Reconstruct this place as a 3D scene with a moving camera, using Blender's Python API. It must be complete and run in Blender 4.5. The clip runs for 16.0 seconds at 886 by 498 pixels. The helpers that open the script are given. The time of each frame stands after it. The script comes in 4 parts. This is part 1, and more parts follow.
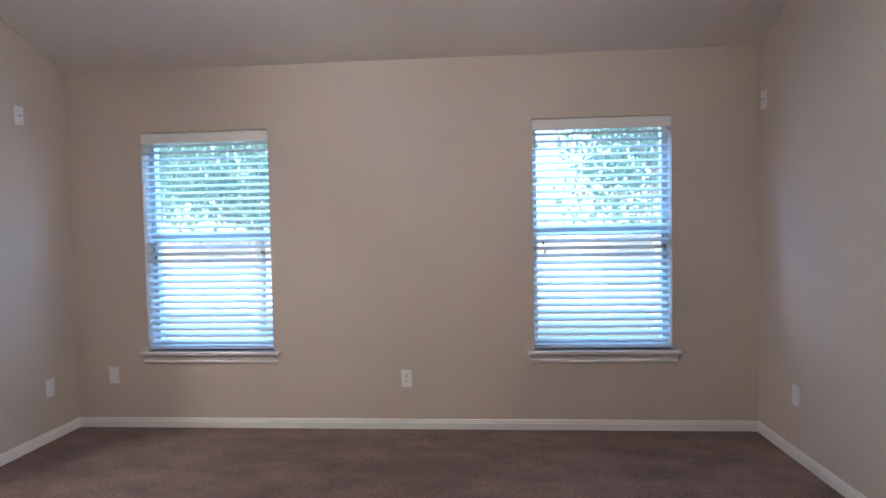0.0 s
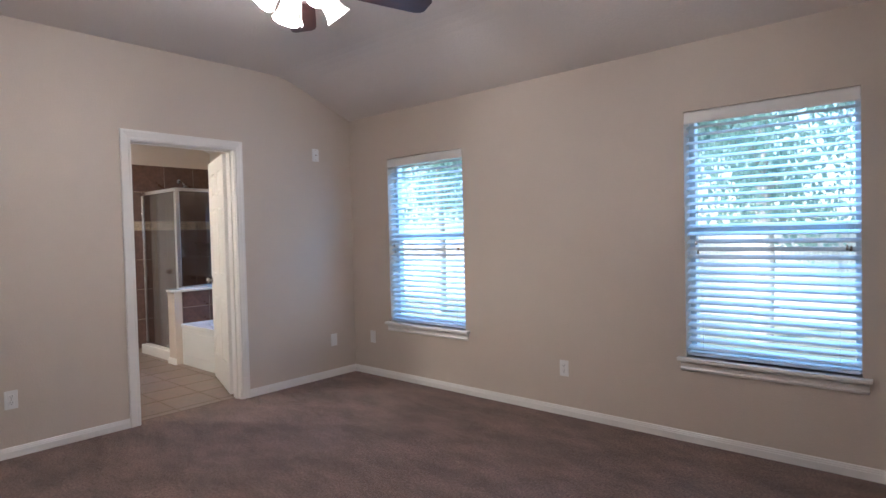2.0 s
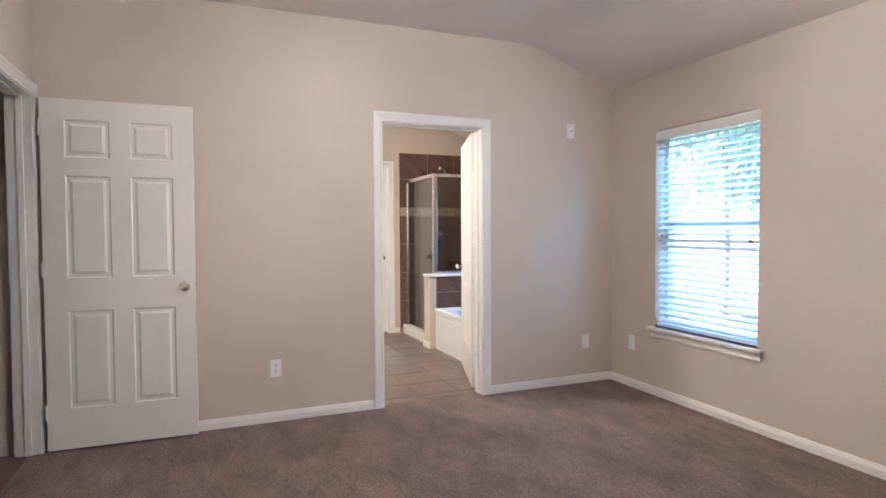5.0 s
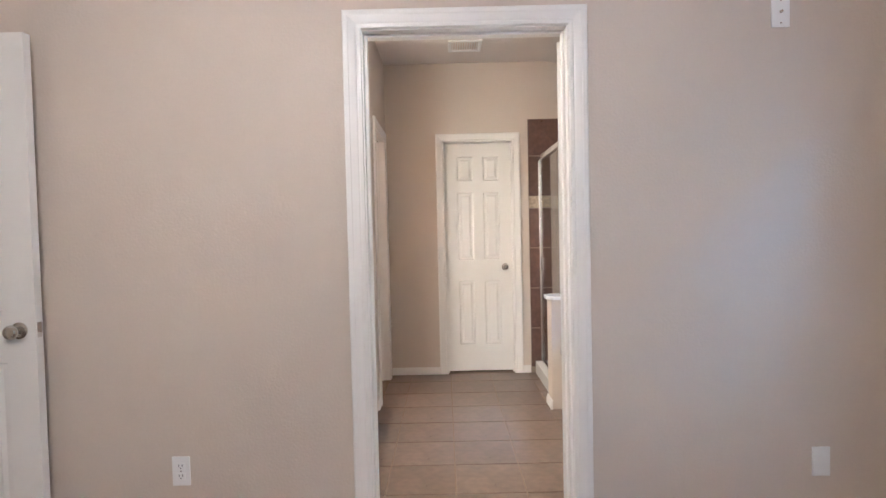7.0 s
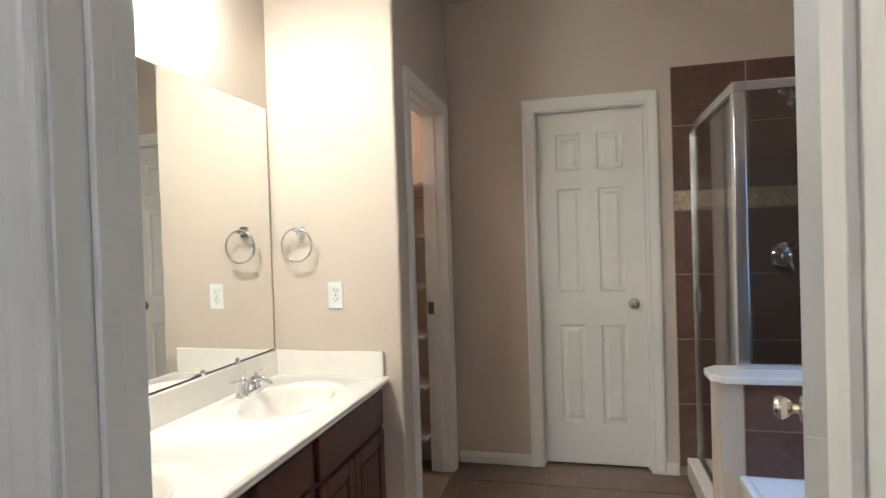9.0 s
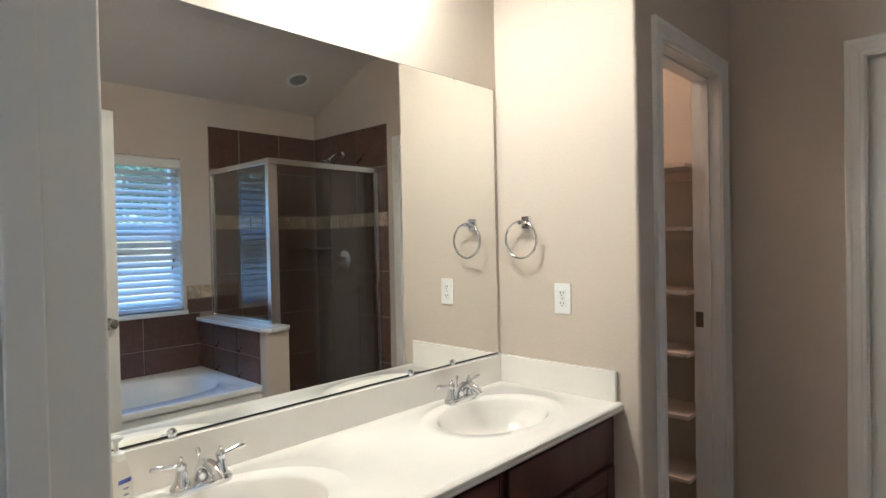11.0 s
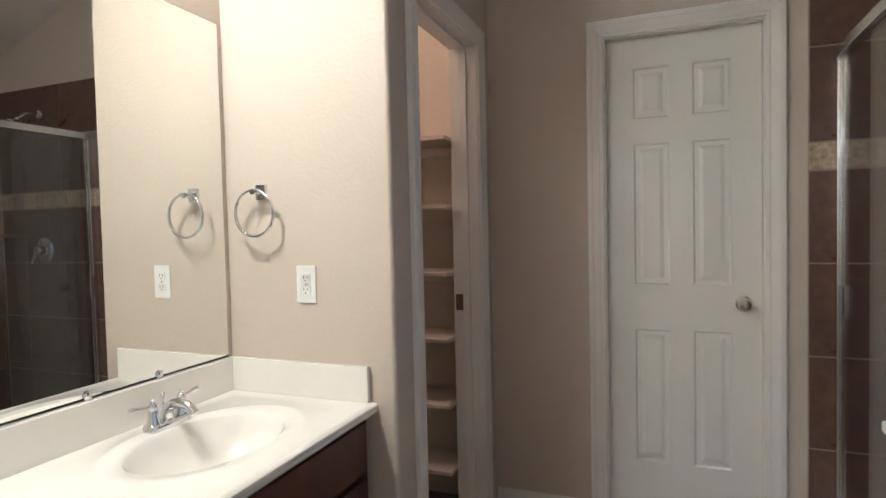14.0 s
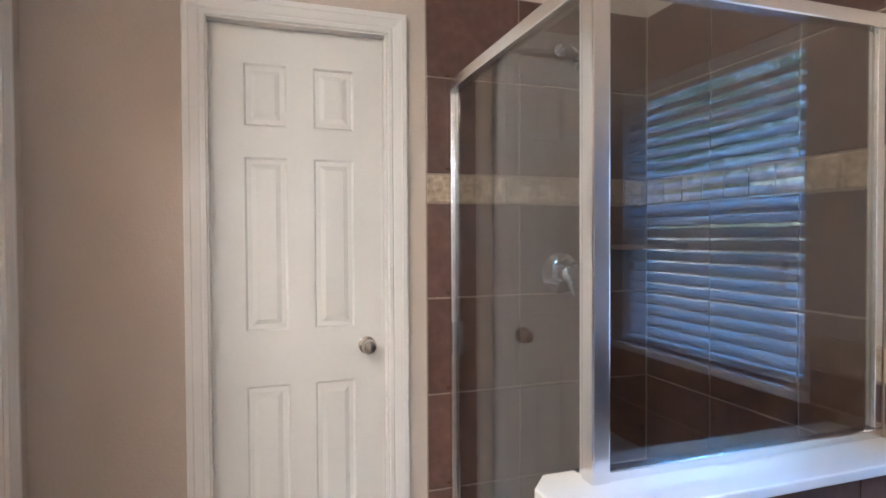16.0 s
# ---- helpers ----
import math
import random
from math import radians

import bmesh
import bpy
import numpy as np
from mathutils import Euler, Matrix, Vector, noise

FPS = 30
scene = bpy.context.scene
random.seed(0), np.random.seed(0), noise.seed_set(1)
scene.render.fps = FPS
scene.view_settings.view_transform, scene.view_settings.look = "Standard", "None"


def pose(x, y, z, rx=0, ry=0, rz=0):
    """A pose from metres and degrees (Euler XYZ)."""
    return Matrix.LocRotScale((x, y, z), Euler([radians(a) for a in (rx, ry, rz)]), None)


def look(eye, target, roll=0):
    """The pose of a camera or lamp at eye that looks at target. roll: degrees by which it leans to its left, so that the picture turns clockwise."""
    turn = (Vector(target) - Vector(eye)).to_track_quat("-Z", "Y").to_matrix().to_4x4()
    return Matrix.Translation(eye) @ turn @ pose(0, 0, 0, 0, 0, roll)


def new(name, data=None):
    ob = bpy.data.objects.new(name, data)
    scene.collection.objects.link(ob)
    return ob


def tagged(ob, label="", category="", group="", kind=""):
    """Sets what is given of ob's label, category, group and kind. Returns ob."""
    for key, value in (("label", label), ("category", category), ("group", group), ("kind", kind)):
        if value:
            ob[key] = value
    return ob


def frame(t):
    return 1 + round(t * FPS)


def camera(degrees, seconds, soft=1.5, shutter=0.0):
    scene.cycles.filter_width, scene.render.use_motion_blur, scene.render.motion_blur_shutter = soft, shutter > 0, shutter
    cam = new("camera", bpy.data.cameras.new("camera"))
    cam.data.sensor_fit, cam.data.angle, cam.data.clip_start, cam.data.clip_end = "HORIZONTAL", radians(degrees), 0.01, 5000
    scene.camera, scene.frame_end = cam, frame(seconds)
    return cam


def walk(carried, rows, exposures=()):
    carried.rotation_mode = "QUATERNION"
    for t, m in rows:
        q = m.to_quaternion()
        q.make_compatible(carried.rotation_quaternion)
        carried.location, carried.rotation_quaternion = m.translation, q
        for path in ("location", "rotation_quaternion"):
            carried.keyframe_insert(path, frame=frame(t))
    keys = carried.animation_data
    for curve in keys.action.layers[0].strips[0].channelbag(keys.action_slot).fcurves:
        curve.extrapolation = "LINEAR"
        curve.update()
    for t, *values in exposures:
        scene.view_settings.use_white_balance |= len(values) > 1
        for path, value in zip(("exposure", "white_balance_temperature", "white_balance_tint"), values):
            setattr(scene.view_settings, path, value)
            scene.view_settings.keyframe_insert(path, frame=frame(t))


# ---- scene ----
cam = camera(75.8, 16.0)
PATH = [
    (0, (-0.170, 0.282, 1.335), (-0.317, 2.276, 1.259), -1.1),
    (0.5, (0.378, 0.330, 1.363), (-0.121, 2.265, 1.282), -1.4),
    (1, (0.813, 0.357, 1.340), (0.022, 2.193, 1.280), -1.4),
    (1.5, (1.138, 0.409, 1.345), (0.069, 2.098, 1.287), -1.4),
    (2, (1.325, 0.404, 1.315), (0.007, 1.907, 1.263), -1.4),
    (2.5, (1.376, 0.319, 1.314), (-0.110, 1.658, 1.271), -1.1),
    (3, (1.402, 0.308, 1.314), (-0.211, 1.490, 1.274), -1.0),
    (3.5, (1.403, 0.304, 1.314), (-0.290, 1.368, 1.270), -0.9),
    (4, (1.366, 0.316, 1.318), (-0.385, 1.280, 1.270), -0.9),
    (4.2, (1.304, 0.367, 1.310), (-0.466, 1.298, 1.258), -0.8),
    (6.3, (-0.111, 1.953, 1.248), (-2.092, 2.221, 1.180), -1.2),
    (6.5, (-0.304, 2.091, 1.255), (-2.296, 2.257, 1.191), -1.6),
    (7, (-0.813, 2.302, 1.270), (-2.812, 2.294, 1.205), -1.3),
    (7.5, (-1.296, 2.423, 1.191), (-3.294, 2.332, 1.162), -1.7),
    (8, (-1.777, 2.535, 1.275), (-3.766, 2.339, 1.221), -1.8),
    (8.5, (-2.207, 2.510, 1.269), (-4.194, 2.289, 1.232), -1.7),
    (9, (-2.502, 2.556, 1.321), (-4.444, 2.079, 1.293), -1.8),
    (9.5, (-2.710, 2.555, 1.363), (-4.564, 1.805, 1.331), -1.5),
    (10, (-2.843, 2.562, 1.346), (-4.580, 1.571, 1.326), -1.4),
    (10.2, (-2.888, 2.597, 1.343), (-4.544, 1.472, 1.327), -1.5),
    (12.3, (-2.996, 2.658, 1.237), (-4.377, 1.212, 1.202), -1.1),
    (12.5, (-3.023, 2.654, 1.216), (-4.412, 1.216, 1.184), -1.1),
    (13, (-3.100, 2.621, 1.198), (-4.592, 1.290, 1.155), -1.3),
    (13.5, (-3.189, 2.547, 1.204), (-4.897, 1.507, 1.154), -1.2),
    (14, (-3.315, 2.535, 1.263), (-5.178, 1.811, 1.190), -1.3),
    (14.5, (-3.527, 2.515, 1.301), (-5.497, 2.181, 1.211), -1.0),
    (15, (-3.620, 2.451, 1.369), (-5.617, 2.495, 1.272), -0.9),
    (15.5, (-3.685, 2.394, 1.372), (-5.647, 2.779, 1.299), -0.7),
    (16, (-3.826, 2.450, 1.322), (-5.725, 3.077, 1.281), -0.3),
]
EXPOSURES = [(0, 1.6, 5500, 12), (2, 1.55, 5520, 12), (2.5, 1.65, 5570, 12), (3, 1.9, 5600, 11.5), (4, 2.2, 5650, 11), (7, 2.2, 5600, 11), (8, 1.85, 5500, 9), (8.5, 1.55, 5400, 5), (9.5, 1.12, 5400, 4),
             (12.5, 0.92, 5280, 4), (13.5, 1.0, 5280, 5), (14.5, 1.15, 5280, 6), (15, 1.34, 5280, 7), (15.5, 1.62, 5280, 9), (16, 1.92, 5320, 10.5)]
walk(cam, [(t, look(eye, target, roll)) for t, eye, target, roll in PATH], EXPOSURES)

# ---- world, sun, lights ----
world = bpy.data.worlds.new("dusk_sky")
scene.world = world
world.use_nodes = True
wn = world.node_tree
sky = wn.nodes.new("ShaderNodeTexSky")
sky.sky_type = "NISHITA"
sky.sun_disc = False
sky.sun_elevation = radians(32)
sky.sun_rotation = radians(200)
wn.links.new(sky.outputs[0], wn.nodes["Background"].inputs[0])
wn.nodes["Background"].inputs[1].default_value = 0.15

sun_data = bpy.data.lights.new("sun", "SUN")
sun_data.energy, sun_data.angle, sun_data.color = 4.6, radians(12), (1.0, 0.93, 0.85)
sun = new("sun", sun_data)
sun.matrix_world = look((0, -10, 9.4), (3.4, 0, 3.4))

# unseen area lamps above the eaves, added as sky light on each window
for wx, wz, power, hue in ((0.58, 1.3, 72, (0.26, 0.58, 1.0)), (-2.04, 1.3, 72, (0.26, 0.58, 1.0)), (-4.21, 1.4, 100, (0.24, 0.48, 1.0))):
    sl = bpy.data.lights.new("sky_fill", "AREA")
    sl.shape, sl.size, sl.size_y, sl.energy, sl.color = "RECTANGLE", 1.3, 0.9, power, hue
    new("sky_fill", sl).matrix_world = look((wx, 5.35, 3.45), (wx, 4.0, wz))

FAN_GLOW = 48.0      # lit glass shades of the ceiling fan
VANITY_GLOW = 115.0   # glass bowls above the mirror
CLOSET_GLOW = 22.0    # unseen lamp assumed on the closet ceiling


# ---- materials ----
def node(tree, kind, **inputs):
    n = tree.nodes.new(kind)
    for key, value in inputs.items():
        n.inputs[key.replace("_", " ")].default_value = value
    return n


def material(name, colour, rough=0.6, metal=0.0, grain=0.06, grain_scale=60.0, stain=0.06, stain_scale=1.6,
             bump=0.0, bump_scale=200.0, bump_distance=0.002, coat=0.0, per_object=0.0, stretch=(1, 1, 1), detail=3.0, specular=0.5):
    """Principled surface with two scales of colour variation and a fine relief."""
    m = bpy.data.materials.new(name)
    m.use_nodes = True
    t = m.node_tree
    b = t.nodes["Principled BSDF"]
    b.inputs["Metallic"].default_value = metal
    b.inputs["Coat Weight"].default_value = coat
    b.inputs["Specular IOR Level"].default_value = specular
    place = node(t, "ShaderNodeMapping", Scale=stretch)
    if stretch == (1, 1, 1):
        t.links.new(t.nodes.new("ShaderNodeNewGeometry").outputs["Position"], place.inputs["Vector"])
    else:
        t.links.new(t.nodes.new("ShaderNodeTexCoord").outputs["Object"], place.inputs["Vector"])
    fine = node(t, "ShaderNodeTexNoise", Scale=grain_scale, Detail=detail)
    wide = node(t, "ShaderNodeTexNoise", Scale=stain_scale, Detail=4.0)
    t.links.new(place.outputs[0], fine.inputs["Vector"])
    t.links.new(place.outputs[0], wide.inputs["Vector"])
    value = None
    for tex, amount in ((fine, grain), (wide, stain)):
        r = node(t, "ShaderNodeMapRange", From_Min=0.25, From_Max=0.75, To_Min=1 - amount, To_Max=1 + amount)
        t.links.new(tex.outputs[0], r.inputs[0])
        if value is None:
            value = r
        else:
            mul = t.nodes.new("ShaderNodeMath")
            mul.operation = "MULTIPLY"
            t.links.new(value.outputs[0], mul.inputs[0])
            t.links.new(r.outputs[0], mul.inputs[1])
            value = mul
    if per_object:
        info = t.nodes.new("ShaderNodeObjectInfo")
        r = node(t, "ShaderNodeMapRange", To_Min=1 - per_object, To_Max=1 + per_object)
        t.links.new(info.outputs["Random"], r.inputs[0])
        mul = t.nodes.new("ShaderNodeMath")
        mul.operation = "MULTIPLY"
        t.links.new(value.outputs[0], mul.inputs[0])
        t.links.new(r.outputs[0], mul.inputs[1])
        value = mul
    tint = t.nodes.new("ShaderNodeVectorMath")
    tint.operation = "SCALE"
    tint.inputs[0].default_value = colour
    t.links.new(value.outputs[0], tint.inputs["Scale"])
    t.links.new(tint.outputs[0], b.inputs["Base Color"])
    rr = node(t, "ShaderNodeMapRange", From_Min=0.3, From_Max=0.7, To_Min=max(0.02, rough * 0.88), To_Max=min(1, rough * 1.12))
    t.links.new(wide.outputs[0], rr.inputs[0])
    t.links.new(rr.outputs[0], b.inputs["Roughness"])
    if bump:
        relief = node(t, "ShaderNodeTexNoise", Scale=bump_scale, Detail=2.0)
        t.links.new(place.outputs[0], relief.inputs["Vector"])
        bn = node(t, "ShaderNodeBump", Strength=bump, Distance=bump_distance)
        t.links.new(relief.outputs[0], bn.inputs["Height"])
        t.links.new(bn.outputs[0], b.inputs["Normal"])
    return m


def glowing(name, colour, strength):
    m = bpy.data.materials.new(name)
    m.use_nodes = True
    b = m.node_tree.nodes["Principled BSDF"]
    b.inputs["Base Color"].default_value = (0.9, 0.88, 0.84, 1)
    b.inputs["Emission Color"].default_value = (*colour, 1)
    b.inputs["Emission Strength"].default_value = strength
    return m


def pane_material(name, tint, ior=1.5, rough=0.0):
    """Clear sheet: transparent, with a Fresnel gloss."""
    m = bpy.data.materials.new(name)
    m.use_nodes = True
    t = m.node_tree
    t.nodes.remove(t.nodes["Principled BSDF"])
    clear = node(t, "ShaderNodeBsdfTransparent", Color=(*tint, 1))
    gloss = node(t, "ShaderNodeBsdfGlossy", Color=(1, 1, 1, 1), Roughness=rough)
    facing = node(t, "ShaderNodeLayerWeight", Blend=0.5)
    steep = t.nodes.new("ShaderNodeMath")
    steep.operation = "POWER"
    steep.inputs[1].default_value = 5.0
    t.links.new(facing.outputs["Facing"], steep.inputs[0])
    r0 = ((ior - 1) / (ior + 1)) ** 2
    gain = node(t, "ShaderNodeMapRange", To_Min=r0, To_Max=1.0)
    t.links.new(steep.outputs[0], gain.inputs[0])
    mix = t.nodes.new("ShaderNodeMixShader")
    t.links.new(gain.outputs[0], mix.inputs[0])
    t.links.new(clear.outputs[0], mix.inputs[1])
    t.links.new(gloss.outputs[0], mix.inputs[2])
    t.links.new(mix.outputs[0], t.nodes["Material Output"].inputs[0])
    return m


def carpet_material():
    m = material("carpet_pile", (0.145, 0.096, 0.08), 0.95, grain=0.6, grain_scale=75, stain=0.16, stain_scale=2.2, bump=0.9,
                 bump_scale=230, bump_distance=0.008, specular=0.1)
    t = m.node_tree
    b = t.nodes["Principled BSDF"]
    b.inputs["Sheen Weight"].default_value = 0.25
    b.inputs["Sheen Roughness"].default_value = 0.6
    b.inputs["Sheen Tint"].default_value = (0.9, 0.75, 0.65, 1)
    # brushed pile: streaks where it leans one way or the other
    where = t.nodes.new("ShaderNodeTexCoord")
    place = node(t, "ShaderNodeMapping", Scale=(1.1, 2.3, 1), Rotation=(0, 0, radians(38)))
    t.links.new(where.outputs["Object"], place.inputs["Vector"])
    lean = node(t, "ShaderNodeTexNoise", Scale=2.3, Detail=7.0, Roughness=0.68)
    t.links.new(place.outputs[0], lean.inputs["Vector"])
    r = node(t, "ShaderNodeMapRange", From_Min=0.38, From_Max=0.66, To_Min=0.72, To_Max=1.48)
    t.links.new(lean.outputs[0], r.inputs[0])
    old = b.inputs["Base Color"].links[0].from_socket
    scale = t.nodes.new("ShaderNodeVectorMath")
    scale.operation = "SCALE"
    t.links.new(old, scale.inputs[0])
    t.links.new(r.outputs[0], scale.inputs["Scale"])
    t.links.new(scale.outputs[0], b.inputs["Base Color"])
    return m


PAINT = material("beige_wall_paint", (0.60, 0.515, 0.435), 0.62, grain=0.015, grain_scale=90, stain=0.025, bump=0.35, bump_scale=95, bump_distance=0.003)
CEILING = material("ceiling_paint", (0.72, 0.655, 0.60), 0.8, grain=0.02, stain=0.03, bump=0.5, bump_scale=70, bump_distance=0.004)
TRIM = material("white_trim_paint", (0.80, 0.775, 0.735), 0.32, grain=0.008, stain=0.02)
DOOR = material("white_door_paint", (0.79, 0.765, 0.72), 0.36, grain=0.008, stain=0.02)
CARPET = carpet_material()


def let_light_through(m, amount, tint=(0.78, 0.80, 0.82)):
    """Thin sheet: some light passes and scatters to the other side."""
    t = m.node_tree
    thin = node(t, "ShaderNodeBsdfTranslucent", Color=(*tint, 1))
    mix = node(t, "ShaderNodeMixShader", Fac=amount)
    t.links.new(t.nodes["Principled BSDF"].outputs[0], mix.inputs[1])
    t.links.new(thin.outputs[0], mix.inputs[2])
    t.links.new(mix.outputs[0], t.nodes["Material Output"].inputs[0])


CHROME = material("polished_chrome", (0.74, 0.75, 0.77), 0.045, metal=1.0, grain=0.01, stain=0.03)
NICKEL = material("satin_nickel", (0.62, 0.57, 0.51), 0.27, metal=1.0, grain=0.02, stain=0.03)
BRASS = material("aged_strike_plate", (0.22, 0.17, 0.13), 0.4, metal=1.0, grain=0.05)
ALUMINIUM = material("bright_aluminium", (0.80, 0.80, 0.80), 0.24, metal=1.0, grain=0.02, stain=0.04, stretch=(1, 1, 0.05))
PLASTIC = material("white_plastic", (0.82, 0.81, 0.79), 0.35, grain=0.01, stain=0.01)
SLAT = material("white_faux_wood_slat", (0.80, 0.80, 0.80), 0.45, grain=0.015, stain=0.02, stretch=(0.1, 1, 1))
let_light_through(SLAT, 0.38)
BLIND_RAIL = material("white_blind_valance", (0.80, 0.78, 0.75), 0.45, grain=0.015, stain=0.02, stretch=(0.1, 1, 1))
VINYL = material("white_vinyl_frame", (0.78, 0.79, 0.80), 0.4, grain=0.01, stain=0.02)
DARK = material("dark_slot", (0.02, 0.018, 0.016), 0.6, grain=0.02)
MARBLE = material("cream_cultured_marble", (0.86, 0.82, 0.765), 0.16, grain=0.01, grain_scale=25, stain=0.025, stain_scale=5, coat=0.3)
CHERRY = material("dark_cherry_wood", (0.085, 0.026, 0.018), 0.34, grain=0.28, grain_scale=28, stain=0.2, stain_scale=3, bump=0.1, bump_scale=60, bump_distance=0.0006, stretch=(1, 1, 0.09), coat=0.15)
TUB = material("white_acrylic", (0.83, 0.82, 0.79), 0.14, grain=0.006, stain=0.012, coat=0.3)
TILE = material("brown_slate_tile", (0.120, 0.066, 0.050), 0.3, grain=0.16, grain_scale=30, stain=0.14, stain_scale=7, per_object=0.12, stretch=(1, 1, 1.001))
BAND = material("travertine_mosaic", (0.42, 0.33, 0.23), 0.5, grain=0.35, grain_scale=50, stain=0.3, stain_scale=14, bump=0.4, bump_scale=50, bump_distance=0.003, per_object=0.28)
GROUT = material("tan_grout", (0.34, 0.27, 0.21), 0.85, grain=0.12, grain_scale=120, stain=0.1)
FLOOR_GROUT = material("brown_floor_grout", (0.24, 0.18, 0.135), 0.85, grain=0.12, grain_scale=120, stain=0.15)
FLOOR_TILE = material("taupe_floor_tile", (0.152, 0.105, 0.079), 0.3, grain=0.16, grain_scale=22, stain=0.26, stain_scale=6, per_object=0.09, stretch=(1, 1, 1.001))
MIRROR = material("silvered_mirror", (0.90, 0.91, 0.89), 0.0, metal=1.0, grain=0.0, stain=0.0)
MIRROR.node_tree.nodes["Principled BSDF"].inputs["Roughness"].links[0].to_node.inputs["Roughness"].default_value = 0.0
MIRROR.node_tree.links.remove(MIRROR.node_tree.nodes["Principled BSDF"].inputs["Roughness"].links[0])
MIRROR.node_tree.nodes["Principled BSDF"].inputs["Roughness"].default_value = 0.002
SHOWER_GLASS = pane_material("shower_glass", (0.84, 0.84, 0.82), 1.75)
WINDOW_GLASS = pane_material("window_glass", (0.95, 0.97, 0.97), 1.45)
BLADE = material("dark_cherry_blade", (0.040, 0.015, 0.013), 0.32, grain=0.25, grain_scale=30, stain=0.15, stretch=(0.08, 1, 1))
BRONZE = material("brushed_nickel_motor", (0.5, 0.46, 0.42), 0.3, metal=1.0, grain=0.03)
LIT_GLASS = glowing("lit_frosted_glass", (1.0, 0.90, 0.80), FAN_GLOW)
DIM_GLASS = material("unlit_frosted_glass", (0.80, 0.76, 0.70), 0.3, grain=0.02)
GLOBE_GLASS = glowing("lit_vanity_globe", (1.0, 0.885, 0.70), VANITY_GLOW)
CLOSET_GLASS = glowing("unseen_closet_dome", (1.0, 0.72, 0.52), CLOSET_GLOW)
SHELF_PAINT = material("painted_shelf", (0.70, 0.58, 0.49), 0.5, grain=0.02, stain=0.03)
HALL_CARPET = material("hall_carpet", (0.16, 0.09, 0.07), 0.95, grain=0.4, grain_scale=150, bump=0.6, bump_scale=200)
GRASS = material("dry_lawn", (0.33, 0.33, 0.24), 0.9, grain=0.4, grain_scale=30, stain=0.3, stain_scale=0.4)
LEAF = material("tree_leaf", (0.10, 0.16, 0.12), 0.6, grain=0.3, grain_scale=8, stain=0.2)
let_light_through(LEAF, 0.62, (0.52, 0.70, 0.64))
BARK = material("tree_bark", (0.42, 0.38, 0.34), 0.9, grain=0.4, grain_scale=20, bump=0.6, bump_scale=20, bump_distance=0.02)
FENCE = material("pale_fence_board", (0.72, 0.71, 0.69), 0.8, grain=0.2, grain_scale=20, stain=0.15, stretch=(1, 1, 0.1))
SOAP_PLASTIC = pane_material("clear_bottle_plastic", (0.97, 0.97, 0.96), 1.25, 0.02)
SOAP = material("amber_soap", (0.75, 0.42, 0.18), 0.2, grain=0.02)
LABEL_BLUE = material("blue_print", (0.05, 0.07, 0.30), 0.4, grain=0.02)
BULB = material("soap_pump_plastic", (0.84, 0.83, 0.80), 0.35, grain=0.01)


# ---- mesh helpers ----
def mesh_of(name, bm, mat, smooth=False):
    me = bpy.data.meshes.new(name)
    bmesh.ops.recalc_face_normals(bm, faces=bm.faces)
    bm.to_mesh(me)
    bm.free()
    me.materials.append(mat)
    if smooth:
        me.shade_smooth()
        me.set_sharp_from_angle(angle=radians(40))
    return me


def part(name, bm, mat, parent=None, label="", smooth=False, at=None):
    ob = new(name, mesh_of(name, bm, mat, smooth))
    if parent is not None:
        ob.parent = parent
    if at is not None:
        ob.matrix_basis = at
    return tagged(ob, label)


def thing(name, label, category, group="", at=None, kind=""):
    ob = new(name)
    ob.empty_display_size = 0.1
    if at is not None:
        ob.matrix_basis = at
    return tagged(ob, label, category, group, kind)


def box(bm, x0, x1, y0, y1, z0, z1, bevel=0.0, seg=2):
    vs = [bm.verts.new((x, y, z)) for x in (x0, x1) for y in (y0, y1) for z in (z0, z1)]
    fs = [bm.faces.new([vs[i] for i in f]) for f in ((0, 1, 3, 2), (4, 6, 7, 5), (0, 4, 5, 1), (2, 3, 7, 6), (0, 2, 6, 4), (1, 5, 7, 3))]
    if bevel:
        es = list({e for f in fs for e in f.edges})
        bmesh.ops.bevel(bm, geom=es, offset=bevel, segments=seg, affect="EDGES", profile=0.6)
    return bm


def boxm(x0, x1, y0, y1, z0, z1, bevel=0.0, seg=2):
    return box(bmesh.new(), x0, x1, y0, y1, z0, z1, bevel, seg)


def lathe(bm, profile, n=24, m=None, close=True):
    """Turned shape: profile of (radius, z) pairs, about the z axis, then posed by m."""
    m = m or Matrix()
    rings = []
    for r, z in profile:
        rings.append([bm.verts.new(m @ Vector((r * math.cos(2 * math.pi * k / n), r * math.sin(2 * math.pi * k / n), z))) for k in range(n)])
    for a, b in zip(rings, rings[1:]):
        for k in range(n):
            bm.faces.new((a[k], a[(k + 1) % n], b[(k + 1) % n], b[k]))
    if close:
        bm.faces.new(rings[0])
        bm.faces.new(rings[-1])
    return bm


